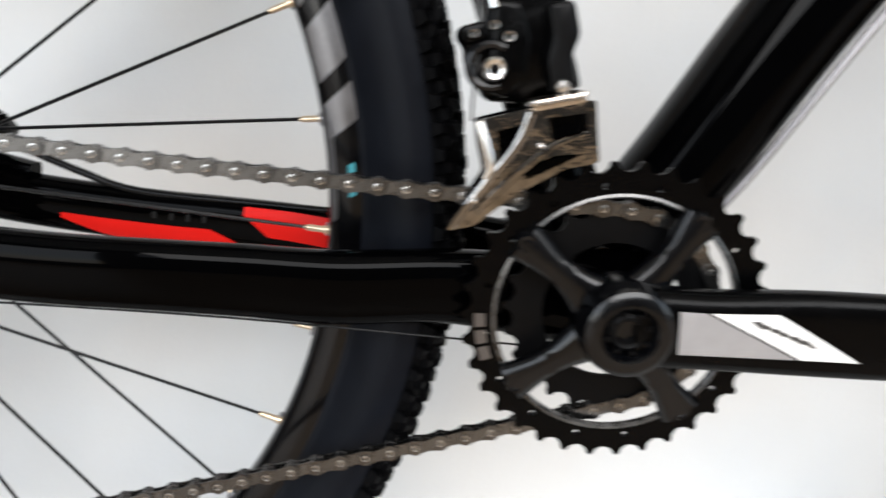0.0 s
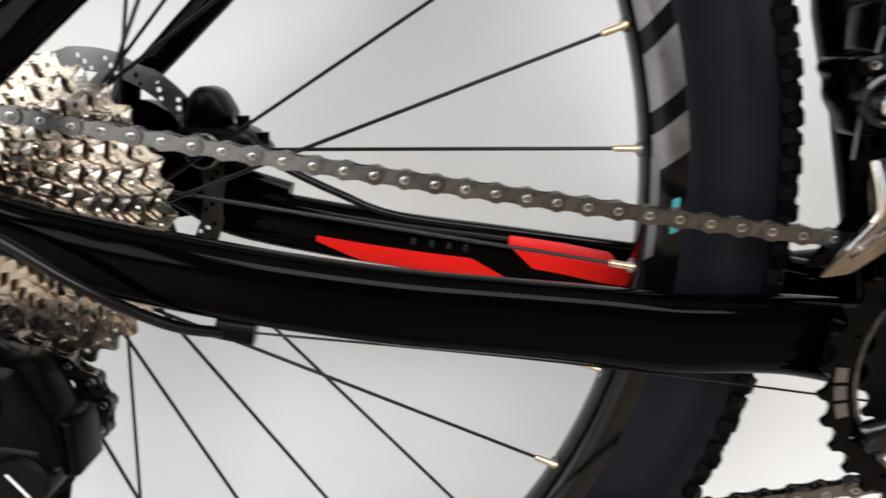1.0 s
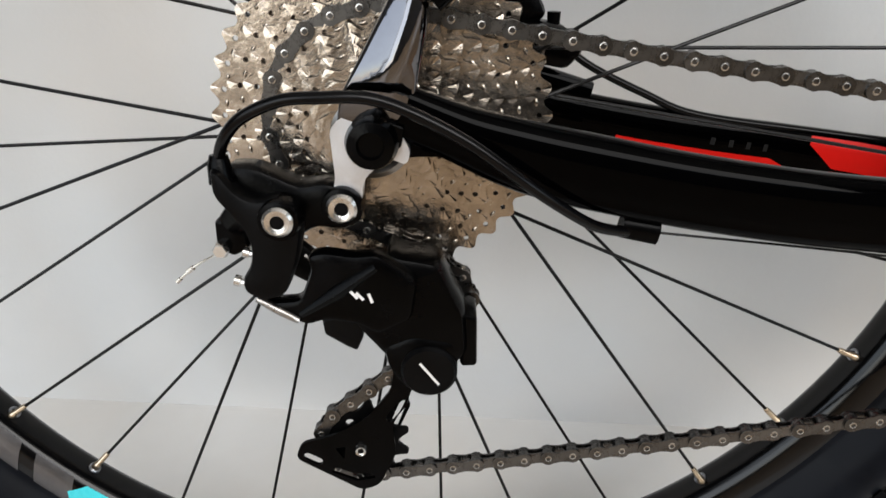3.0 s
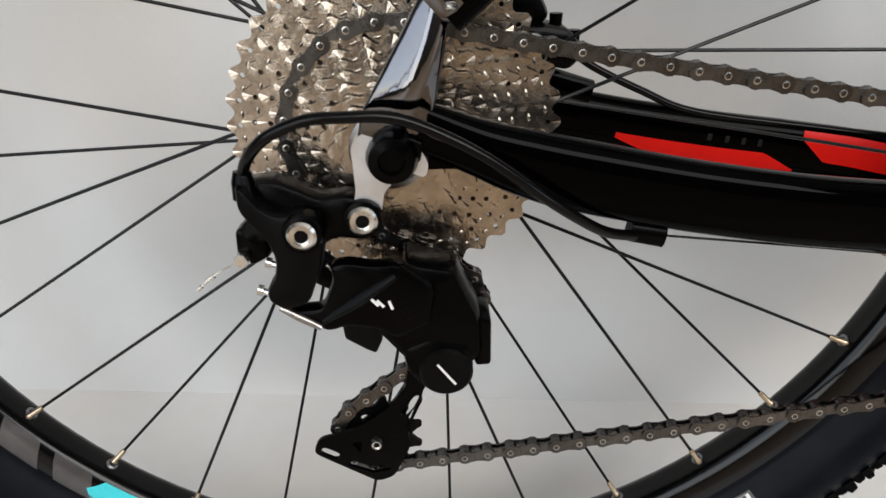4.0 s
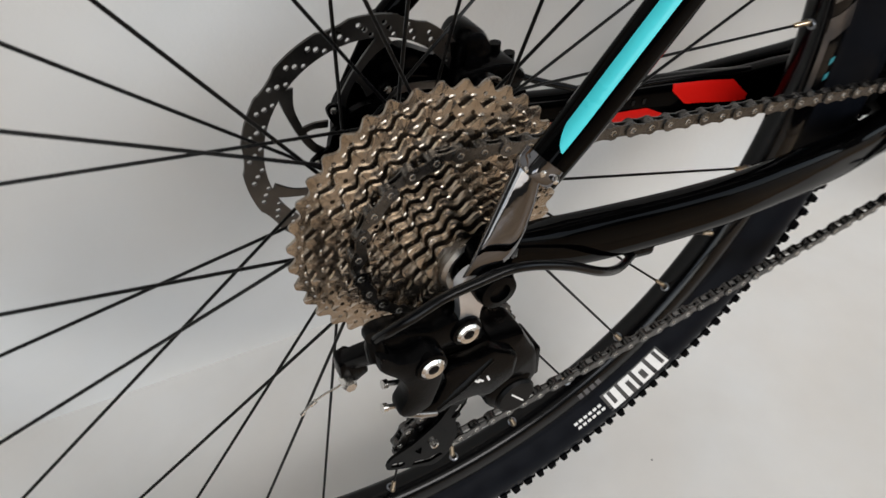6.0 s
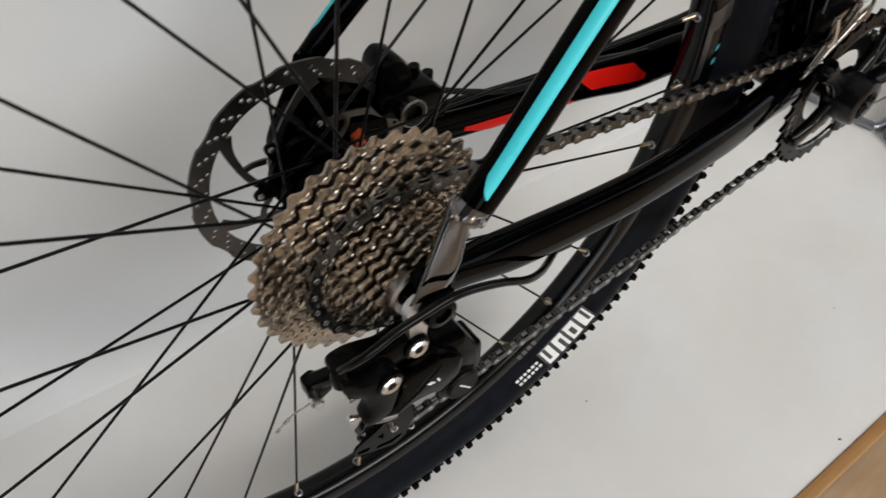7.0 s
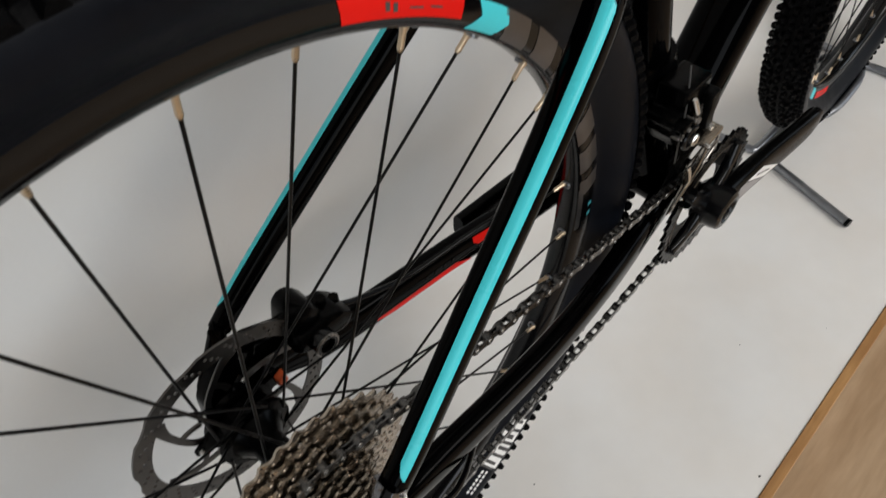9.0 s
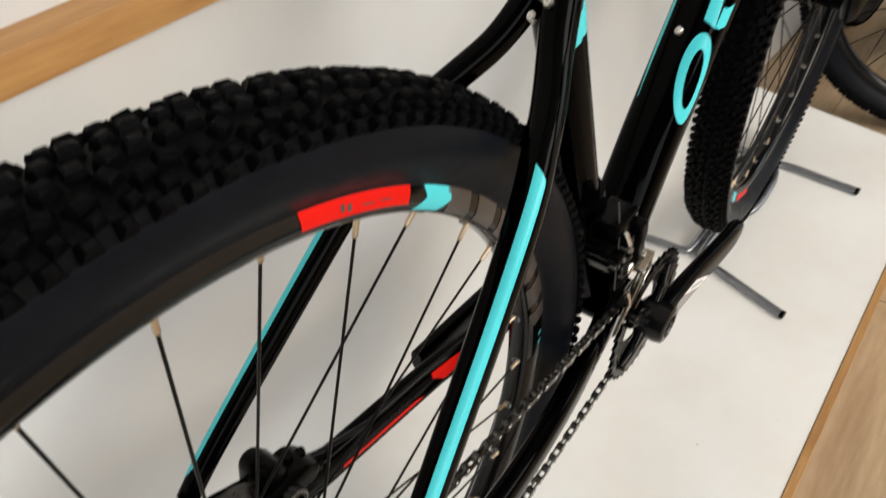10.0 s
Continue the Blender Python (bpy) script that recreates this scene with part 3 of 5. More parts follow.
for i in range(12):
    a0, r0 = -65.2 + 0.9 * (i % 6) + 0.2 * (i // 6), 0.3222 + 0.0042 * (i // 6)
    part("letter_block", moved(side_patch(tyre_y, a0, a0 + 0.62, r0, r0 + 0.0022, lift=0.0006, n=2, m=1), Matrix.Translation((0, 0, H))), M_WHITE, rear, "white tyre print")
for i in range(4):
    part("letter_block", moved(side_patch(rim_side, -62.0 + i * 1.2, -61.2 + i * 1.2, 0.3000, 0.3070, lift=0.0006, n=2, m=1), Matrix.Translation((0, 0, H))), M_DECAL, rear, "small grey rim print")


# --- cassette, rotor
def cog_outline(teeth, tip=0.0014, root=0.0028, phase=0.0):
    rp = teeth * 0.0127 / (2 * math.pi)
    tooth = ((0.0, -root), (0.11, -root * 0.87), (0.21, -root * 0.47), (0.31, 0.0), (0.38, tip * 0.75), (0.45, tip), (0.55, tip), (0.62, tip * 0.75), (0.69, 0.0), (0.79, -root * 0.47), (0.89, -root * 0.87))
    out = []
    for i in range(teeth):
        for t, r in tooth:
            a = phase + 2 * math.pi * (i + t) / teeth
            out.append(((rp + r) * math.cos(a), (rp + r) * math.sin(a)))
    return out, rp


GATE = radians(104)   # where the shift gates of the cogs line up
TEETH = (11, 13, 15, 17, 19, 21, 24, 27, 30, 34, 38)
CASS_Y = [-0.0622 + 0.00374 * i for i in range(11)]
cassette = part("cassette", lathe([(0.0152, -0.0655), (0.0168, -0.0650), (0.0170, -0.0625), (0.0165, -0.024), (0.0152, -0.024)], 36, closed=True, centre=(0, 0, H)), M_COG_DARK, bicycle, "eleven cog nickel cassette")
for i, (n, y) in enumerate(zip(TEETH, CASS_Y)):
    turn = GATE - math.pi / n + 0.012 * (i % 3)
    out, rp = cog_outline(n, phase=turn)
    inner = 0.0150 if n < 24 else rp - 0.0195
    holes = [circle(0, 0, inner, 36)]
    if n >= 17:
        k = n
        for j in range(k):
            a = 2 * math.pi * (j + 0.5) / k + turn
            holes.append(circle((rp - 0.0048) * math.cos(a), (rp - 0.0048) * math.sin(a), 0.0013, 7))
    if n >= 24:
        for j in range(n // 2):
            a = 2 * math.pi * (j + 0.25) / (n // 2) + turn
            holes.append(circle((rp - 0.0125) * math.cos(a), (rp - 0.0125) * math.sin(a), 0.0021, 8))
    g = mesh_of(plate(out, holes, -0.0009, 0.0009))
    # the tooth tips are chamfered on the outer side and lean a little from side to side
    v = []
    for x, yy, z in g[0]:
        r, a = math.hypot(x, z), math.atan2(z, x)
        k = max(0.0, min(1.0, (r - rp + 0.0006) / 0.0019))
        lead = ((a - turn) / (2 * math.pi) * n) % 1.0            # across the tooth, from 0 to 1
        y2 = yy + (k * (0.0003 + 0.0003 * (lead < 0.46)) if yy < 0 else 0.0)
        v.append((x, y2 + 0.0002 * k * math.sin(a * n * 0.5 + i), z))
    cog = part("cog", (v, g[1]), M_COG, cassette, smooth=False)
    cog.matrix_basis = Matrix.Translation((0, y, H))
    if n >= 19:
        ramps = []
        for j in range(n):
            a = 2 * math.pi * (j + 0.02) / n + turn
            m = Matrix.Translation(((rp - 0.0062) * math.cos(a), -0.0009, (rp - 0.0062) * math.sin(a))) @ Matrix.Rotation(-a, 4, "Y")
            ramps.append(moved(lathe([(0.00001, -0.0006), (0.0007, -0.0005), (0.0013, 0.0)], 7), m @ Matrix.Diagonal((0.8, 1, 1.5, 1))))
        rp_ob = part("shift_ramp", join(*ramps), M_COG, cassette, "pressed shift ramps")
        rp_ob["kind"] = "stuff"
        rp_ob.matrix_basis = Matrix.Translation((0, y, H))
# carrier arms that hold the large cogs
for j in range(5):
    a = 2 * math.pi * j / 5 + 0.5
    p0 = Vector((0.017 * math.cos(a), -0.036, H + 0.017 * math.sin(a)))
    p1 = Vector((0.033 * math.cos(a + 0.35), -0.030, H + 0.033 * math.sin(a + 0.35)))
    part("carrier_arm", tube([(*p0, 0.003, 0.006), (*p1, 0.003, 0.0035)], 8, power=4), M_BLACK, cassette, "black carrier arm")
part("lockring", join(lathe([(0.0095, -0.0640), (0.0150, -0.0672), (0.0172, -0.0660), (0.0172, -0.0645), (0.0095, -0.062)], 36, closed=True, centre=(0, 0, H))), M_COG_DARK, cassette, "grey lockring")

ROTOR_R, ROTOR_IN = 0.0756, 0.0628
rotor_holes = [circle(0, 0, ROTOR_IN, 72)]
for j in range(30):
    a = 2 * math.pi * j / 30
    for r, b, q in ((0.0647, 0.0, 0.0014), (0.0679, 0.055, 0.0016), (0.0710, 0.105, 0.0015)):
        rotor_holes.append(circle(r * math.cos(a + b), r * math.sin(a + b), q, 9))
# the rim steps in by a little between ten long teeth
wavy = []
for i in range(200):
    a = 2 * math.pi * i / 200
    k = (i % 20) / 20
    wavy.append(tuple((ROTOR_R - 0.0018 * max(0.0, math.sin(math.pi * min(1.0, max(0.0, (k - 0.62) / 0.38)))) ** 0.6) * c for c in (math.cos(a), math.sin(a))))
rotor_parts = [mesh_of(plate(wavy, rotor_holes, 0.0550, 0.0568))]
for j in range(6):
    # a slanted arm from the ring to the carrier, and a strut that braces it
    a = 2 * math.pi * j / 6 + 0.30
    arm_path = [(r * math.cos(a + b), 0.0559, r * math.sin(a + b), 0.0009, w) for r, b, w in ((0.0632, -0.04, 0.0052), (0.0540, 0.12, 0.0030), (0.0420, 0.36, 0.0025), (0.0330, 0.62, 0.0026), (0.0250, 0.85, 0.0032))]
    strut = [(r * math.cos(a + b), 0.0559, r * math.sin(a + b), 0.0009, w) for r, b, w in ((0.0430, 0.34, 0.0022), (0.0370, 0.22, 0.0021), (0.0290, 0.10, 0.0024))]
    rotor_parts += [tube(smooth_path(arm_path, 4), 8, power=6), tube(smooth_path(strut, 4), 8, power=6)]
rotor = part("brake_rotor", join(*rotor_parts), M_ROTOR, bicycle, "drilled steel brake rotor with slanted arms")
rotor.matrix_basis = Matrix.Translation((0, 0.002, H))
part("rotor_carrier", lathe([(0.012, 0.050), (0.0265, 0.050), (0.0265, 0.0545), (0.018, 0.0600), (0.012, 0.0600)], 36, closed=True), M_BLACK, rotor, "black rotor carrier")
arm_of = rivet_of = None
for j in range(6):
    a = 2 * math.pi * j / 6 - 0.12
    turn_m = Matrix.Rotation(a, 4, "Y")
    if arm_of is None:
        arm_of = part("carrier_arm", plate(rounded([(0.018, -0.008), (0.033, -0.0046), (0.0375, -0.0020), (0.0375, 0.0020), (0.033, 0.0046), (0.018, 0.008)], 0.002, 3), [], 0.0522, 0.0548), M_BLACK, rotor)
        rivet_of = part("rivet", lathe([(0.00001, 0.0508), (0.0016, 0.0509), (0.0022, 0.0517), (0.0022, 0.0560)], 12, centre=(0.0335, 0, 0)), M_STEEL, rotor, "bright rotor rivet")
        arm_of.matrix_basis = rivet_of.matrix_basis = turn_m
    else:
        again(arm_of, turn_m, rotor)
        again(rivet_of, turn_m, rotor)["label"] = "bright rotor rivet"

# --- frame
CS_R = [(0.012, -0.0745, 0.3770, 0.006, 0.0105), (0.035, -0.0690, 0.3672, 0.0090, 0.0118), (0.056, -0.0672, 0.3592, 0.0092, 0.0142), (0.08, -0.0660, 0.3525, 0.0092, 0.0155), (0.13, -0.0645, 0.3425, 0.0092, 0.0158), (0.18, -0.0630, 0.335, 0.0092, 0.0160),
        (0.22, -0.0605, 0.3305, 0.0092, 0.0162), (0.26, -0.0565, 0.3255, 0.0095, 0.0168), (0.30, -0.0510, 0.3195, 0.0098, 0.0176), (0.35, -0.0435, 0.3165, 0.010, 0.018), (0.395, -0.035, 0.308, 0.011, 0.021), (0.431, -0.026, 0.300, 0.012, 0.024)]
CS_L = [(x, -y, z - (0.004 if 0.06 < x < 0.34 else 0.0), a, c) for x, y, z, a, c in CS_R]   # the brake side hangs a little lower
SS_R = [(0.0220, -0.0800, 0.4208, 0.0088, 0.0100), (0.0410, -0.0785, 0.4383, 0.0090, 0.0105), (0.0600, -0.0760, 0.4558, 0.0092, 0.0108), (0.105, -0.0695, 0.4960, 0.0096, 0.0112), (0.165, -0.0610, 0.5485, 0.0102, 0.0116), (0.2143, -0.0525, 0.5917, 0.0108, 0.0120),
        (0.2432, -0.0430, 0.6106, 0.0110, 0.0124), (0.267, -0.0335, 0.6225, 0.0112, 0.0126), (0.293, -0.0208, 0.638, 0.0112, 0.0130), (0.314, -0.0115, 0.658, 0.012, 0.014), (0.329, -0.0060, 0.675, 0.012, 0.014)]

DT = smooth_path([(0.4295, 0, 0.3060, 0.032, 0.027), (0.4745, 0, 0.3600, 0.029, 0.0265), (0.5385, 0, 0.4490, 0.028, 0.0268), (0.637, 0, 0.5665, 0.028, 0.0275), (0.745, 0, 0.688, 0.0275, 0.0275), (0.838, 0, 0.788, 0.0265, 0.0265)], 8)
ST = smooth_path([(0.4295, 0, 0.3080, 0.024, 0.022), (0.4030, 0, 0.395, 0.0185, 0.0182), (0.3862, 0, 0.460, 0.0170, 0.0172), (0.3522, 0, 0.575, 0.0168, 0.0170), (0.3018, 0, 0.745, 0.0172, 0.0175)], 8)
shell = lathe([(0.012, -0.037), (0.0255, -0.037), (0.0265, -0.034), (0.0265, 0.034), (0.0255, 0.037), (0.012, 0.037)], 36, closed=True, centre=tuple(BB))
frame_mesh = part("frame", join(tube(DT, 28, power=2.5), shell), M_FRAME, bicycle, "gloss black carbon frame")
part("seat_tube", tube(ST, 28), M_FRAME, frame_mesh, "black seat tube")
part("head_tube", tube([(0.880, 0, 0.752, 0.027, 0.027), (0.868, 0, 0.786, 0.025, 0.025), (0.836, 0, 0.872, 0.023, 0.023)], 24), M_FRAME, frame_mesh)
part("top_tube", tube(smooth_path([(0.308, 0, 0.722, 0.018, 0.018), (0.55, 0, 0.79, 0.018, 0.019), (0.842, 0, 0.852, 0.020, 0.021)], 8), 20, power=2.4), M_FRAME, frame_mesh)


def on_tube(stations, z, angle, power, lift=0.0004):
    """The place on a tube's skin at a height of its middle line and an angle round it (90 to the rear, 180 to the drive side)."""
    fr = frames([q[:3] for q in stations])
    for i in range(len(stations) - 1):
        a, b = stations[i], stations[i + 1]
        if a[2] <= z <= b[2]:
            t = (z - a[2]) / (b[2] - a[2])
            q = fr[i][0].lerp(fr[i + 1][0], t)
            e1, e2 = fr[i][1].lerp(fr[i + 1][1], t), fr[i][2].lerp(fr[i + 1][2], t)
            w, h = a[3] + (b[3] - a[3]) * t, a[4] + (b[4] - a[4]) * t
            c, d = math.cos(radians(angle)), math.sin(radians(angle))
            k = (abs(c) ** power + abs(d) ** power) ** (-1 / power)
            return q + e1 * (c * k * (w + lift)) + e2 * (d * k * (h + lift))


def tube_print(stations, power, rows, name, label, closed=False, m=5):
    """A printed shape on a tube: rows of two (height, angle) ends, joined one to the next."""
    v, f = [], []
    for p, q in rows:
        for j in range(m + 1):
            t = j / m
            v.append(tuple(on_tube(stations, p[0] + (q[0] - p[0]) * t, p[1] + (q[1] - p[1]) * t, power)))
    n = len(rows)
    for i in range(n if closed else n - 1):
        for j in range(m):
            a, b = i * (m + 1) + j, ((i + 1) % n) * (m + 1) + j
            f.append((a, b, b + 1, a + 1))
    part(name, (v, f), M_CYAN, frame_mesh, label)


oval = []
for i in range(40):
    a = 2 * math.pi * i / 40
    oval.append(tuple((0.4815 + 0.0315 * k2 * math.sin(a) - 0.0030 * k * math.cos(a), 137.5 + 31 * k * math.cos(a) - 9 * k2 * math.sin(a)) for k, k2 in ((1.0, 1.0), (0.48, 0.66))))
tube_print(DT, 2.5, oval, "decal", "turquoise oval ring on the down tube", True)
tube_print(DT, 2.5, [((0.521, 114), (0.518, 138)), ((0.563, 108), (0.563, 126))], "decal", "turquoise slanted bar on the down tube")
tube_print(DT, 2.5, [((0.5185, 138.5), (0.533, 138.5)), ((0.519, 148), (0.534, 148)), ((0.523, 162), (0.539, 162))], "decal", "turquoise bar on the down tube")
tube_print(DT, 2.5, [((0.545, 118), (0.553, 118)), ((0.551, 146), (0.561, 146)), ((0.561, 156), (0.573, 152))], "decal", "turquoise bar on the down tube")
tube_print(DT, 2.5, [((0.459 + 0.016 * i, 50), (0.459 + 0.016 * i, 50 - 10 * min(1.0, 0.15 + i / 3))) for i in range(13)], "decal", "turquoise line along the down tube")
tube_print(ST, 2.0, [((0.629, 143), (0.629, 146)), ((0.634, 146), (0.631, 168)), ((0.640, 154), (0.633, 195)), ((0.648, 168), (0.640, 215)), ((0.654, 185), (0.648, 225)), ((0.659, 205), (0.655, 230))], "decal", "turquoise leaf shape on the seat tube")
for z in (0.5095, 0.575):
    q, o = on_tube(DT, z, 80, 2.5, 0.0), on_tube(DT, z, 80, 2.5, 0.01)
    n = (o - q).normalized()
    g = lathe([(0.00001, 0.0022), (0.0014, 0.0022), (0.0016, 0.0032), (0.0034, 0.0028), (0.0042, 0.0016), (0.0044, -0.002)], 18)
    b = part("bottle_bolt", ([(x, zz, y) for x, y, zz in g[0]], [c[::-1] for c in g[1]]), M_STEEL, frame_mesh, "small bottle cage bolt")
    b.matrix_basis = Matrix.Translation(q) @ n.to_track_quat("Z", "Y").to_matrix().to_4x4()
for s in (1, -1):
    cs = CS_R if s > 0 else CS_L
    ss = [(x, y * s, z, a * (0.92 if s > 0 else 0.75), b * (0.92 if s > 0 else 0.75)) for x, y, z, a, b in SS_R]
    part("chainstay", tube(smooth_path(cs, 7), 28, power=3.0), M_FRAME, frame_mesh, "gloss black chainstay")
    part("seatstay", tube(smooth_path(ss, 7), 24, power=2.6), M_FRAME, frame_mesh, "gloss black seatstay")
    stripe = [q for q in smooth_path(ss, 14) if 0.0305 < q[0] < 0.235]
    lo, hi = (105, 147) if s > 0 else (40, 86)
    v, f = [], []
    fr = frames([q[:3] for q in stripe])
    n = 8
    for i, ((q, e1, e2), st) in enumerate(zip(fr, stripe)):
        t = i / (len(stripe) - 1)
        a, b = lo, hi
        start, end = 1 - math.sqrt(min(1.0, 0.02 + t / 0.07)), max(0.0, (t - 0.955) / 0.045) * 0.95
        if s > 0:
            a, b = lo + (hi - lo) * start, hi - (hi - lo) * end
        else:
            a, b = lo + (hi - lo) * end, hi - (hi - lo) * start
        for j in range(n + 1):
            g = radians(a + (b - a) * j / n)
            c, d = math.cos(g), math.sin(g)
            k = (abs(c) ** 2.6 + abs(d) ** 2.6) ** (-1 / 2.6)
            v.append(tuple(q + e1 * (c * k * (st[3] + 0.0004)) + e2 * (d * k * (st[4] + 0.0004))))
    for i in range(len(stripe) - 1):
        for j in range(n):
            k = i * (n + 1) + j
            f.append((k, k + 1, k + n + 2, k + n + 1))
    part("stripe", (v, f), M_CYAN, frame_mesh, "turquoise stripe on the seatstay")
for x, y, z, r in ((0.3022, 0.0010, 0.6560, 0.0030), (0.3026, -0.0098, 0.6675, 0.0034), (0.3050, -0.0040, 0.6690, 0.0028)):
    g = lathe([(0.00001, 0.0004), (r * 0.4, 0.0004), (r * 0.5, 0.0018), (r * 0.9, 0.0015), (r, 0.0004), (r, -0.003)], 14)
    b = part("bolt", ([(q[0], q[2], q[1]) for q in g[0]], [c[::-1] for c in g[1]]), M_STEEL, frame_mesh, "small bright bolt where the stays meet")
    b.matrix_basis = Matrix.Translation((x, y, z)) @ Vector((-0.75, -0.1, 0.65)).to_track_quat("Z", "Y").to_matrix().to_4x4()
# dropouts: polished link from the seatstay down to the chainstay and the plate round the axle
# rings of the drive side link, from the collar down to the dropout: rear edge, ridge, front edge, inner edge
LINK = [[(0.0150, -0.0765, 0.4320), (0.0225, -0.0822, 0.4300), (0.0272, -0.0785, 0.4262), (0.0215, -0.0680, 0.4285)],
        [(0.0108, -0.0775, 0.4262), (0.0205, -0.0835, 0.4235), (0.0258, -0.0790, 0.4195), (0.0190, -0.0670, 0.4215)],
        [(0.0050, -0.0786, 0.4150), (0.0178, -0.0852, 0.4110), (0.0248, -0.0785, 0.4080), (0.0150, -0.0660, 0.4090)],
        [(-0.0040, -0.0804, 0.3985), (0.0130, -0.0868, 0.3975), (0.0225, -0.0780, 0.3945), (0.0095, -0.0655, 0.3950)],
        [(-0.0122, -0.0815, 0.3832), (0.0085, -0.0865, 0.3868), (0.0205, -0.0775, 0.3830), (0.0050, -0.0660, 0.3830)],
        [(-0.0150, -0.0768, 0.3700), (0.0040, -0.0790, 0.3700), (0.0220, -0.0772, 0.3700), (0.0040, -0.0665, 0.3700)]]
for s in (1, -1):
    bm = bmesh.new()
    rings = [[bm.verts.new((x, y * s, z)) for x, y, z in row] for row in LINK]
    for u, w in zip(rings, rings[1:]):
        for i in range(4):
            bm.faces.new((u[i], u[(i + 1) % 4], w[(i + 1) % 4], w[i]))
    bm.faces.new(rings[0])
    bm.faces.new(rings[-1][::-1])
    bmesh.ops.recalc_face_normals(bm, faces=bm.faces[:])
    along_edges = [e for e in bm.edges if abs(e.verts[0].co.z - e.verts[1].co.z) > 0.006]
    bmesh.ops.bevel(bm, geom=along_edges, offset=0.0042, segments=6, affect="EDGES", profile=0.5)
    part("dropout_link", bm, M_CHROME if s > 0 else M_FRAME, frame_mesh, "polished black dropout link")
    plate_out = rounded([(-0.018, 0.352), (-0.014, 0.384), (0.004, 0.405), (0.030, 0.412), (0.058, 0.396), (0.078, 0.374), (0.060, 0.346), (0.020, 0.340)] if s < 0 else [(-0.006, 0.362), (-0.006, 0.380), (0.004, 0.386), (0.028, 0.382), (0.040, 0.368), (0.034, 0.358), (0.016, 0.358), (0.002, 0.356)], 0.006)
    y0, y1 = (-0.0730, -0.0650) if s > 0 else (0.0670, 0.0765)
    part("dropout", plate(plate_out, [], y0, y1), M_FRAME, frame_mesh, "black dropout plate")
part("seatstay_collar", tube([(0.0185, -0.0802, 0.4228, 0.0070, 0.0078), (0.0200, -0.0803, 0.4243, 0.0080, 0.0090), (0.0225, -0.0804, 0.4265, 0.0080, 0.0090), (0.0250, -0.0803, 0.4290, 0.0079, 0.0090)], 24, power=4.0), M_CHROME, frame_mesh, "polished collar at the seatstay's foot")
for x, y, z, r in ((0.0140, -0.0835, 0.4290, 0.0017), (0.0185, -0.0875, 0.4285, 0.0022), (0.0240, -0.0900, 0.4240, 0.0016)):
    g = lathe([(0.00001, -0.0012), (r * 0.6, -0.0011), (r, 0.0002), (r, 0.004)], 12)
    b = part("bolt", g, M_STEEL, frame_mesh, "small bright bolt on the collar")
    b.matrix_basis = Matrix.Translation((x, y, z)) @ Matrix.Rotation(radians(-35), 4, "Z")
# red panels on the inner face of the brake side chainstay and its thin print
inner = [q for q in smooth_path(CS_L, 16)]


def stay_panel(x0, x1, lo, hi, material, label, slant=0.0):
    pts = [q for q in inner if x0 <= q[0] <= x1]
    fr = frames([q[:3] for q in pts])
    v, f = [], []
    for i, ((q, e1, e2), st) in enumerate(zip(fr, pts)):
        t = i / (len(pts) - 1)
        l2, h2 = lo + (hi - lo) * max(0, 1 - t / 0.22) * slant, hi - (hi - lo) * max(0, (t - 0.8) / 0.2) * slant
        for j in range(7):
            z = l2 + (h2 - l2) * j / 6
            k = (max(0.0, 1 - abs(z) ** 3.0)) ** (1 / 3.0)
            v.append(tuple(q - e1 * (k * st[3] + 0.0005) + e2 * (z * st[4])))
    for i in range(len(pts) - 1):
        for j in range(6):
            k = i * 7 + j
            f.append((k, k + 1, k + 8, k + 7))
    part("panel", (v, f), material, frame_mesh, label)


stay_panel(0.124, 0.236, -0.88, -0.18, M_RED, "red panel inside the chainstay", 0.7)
stay_panel(0.234, 0.306, -0.22, 0.80, M_RED, "red panel inside the chainstay", 0.7)
for i in range(4):
    stay_panel(0.180 + i * 0.0095, 0.1850 + i * 0.0095, 0.04, 0.30, M_DARK, "thin grey print on the chainstay", 0.0)
# --- chain
GUIDE, TENSION, RING = Vector((0.0205, 0.2765)), Vector((-0.0133, 0.1925)), Vector((BB.x, BB.z))
CHAIN_Y_BACK, CHAIN_Y_RING = -0.0385, -0.0545
circles = [(RING, 24 * 0.0127 / (2 * math.pi), 1, CHAIN_Y_RING), (Vector((0, H)), 24 * 0.0127 / (2 * math.pi), 1, CHAIN_Y_BACK), (GUIDE, 0.0222, -1, CHAIN_Y_BACK), (TENSION, 0.0222, 1, CHAIN_Y_BACK)]
tang = []
for i in range(4):
    c1, r1, s1, y1 = circles[i]
    c2, r2, s2, y2 = circles[(i + 1) % 4]
    d = c2 - c1
    ang = math.atan2(d.y, d.x) - math.asin((s2 * r2 - s1 * r1) / d.length)
    n = Vector((-math.sin(ang), math.cos(ang)))
    tang.append((c1 - n * (s1 * r1), c2 - n * (s2 * r2)))
poly = []
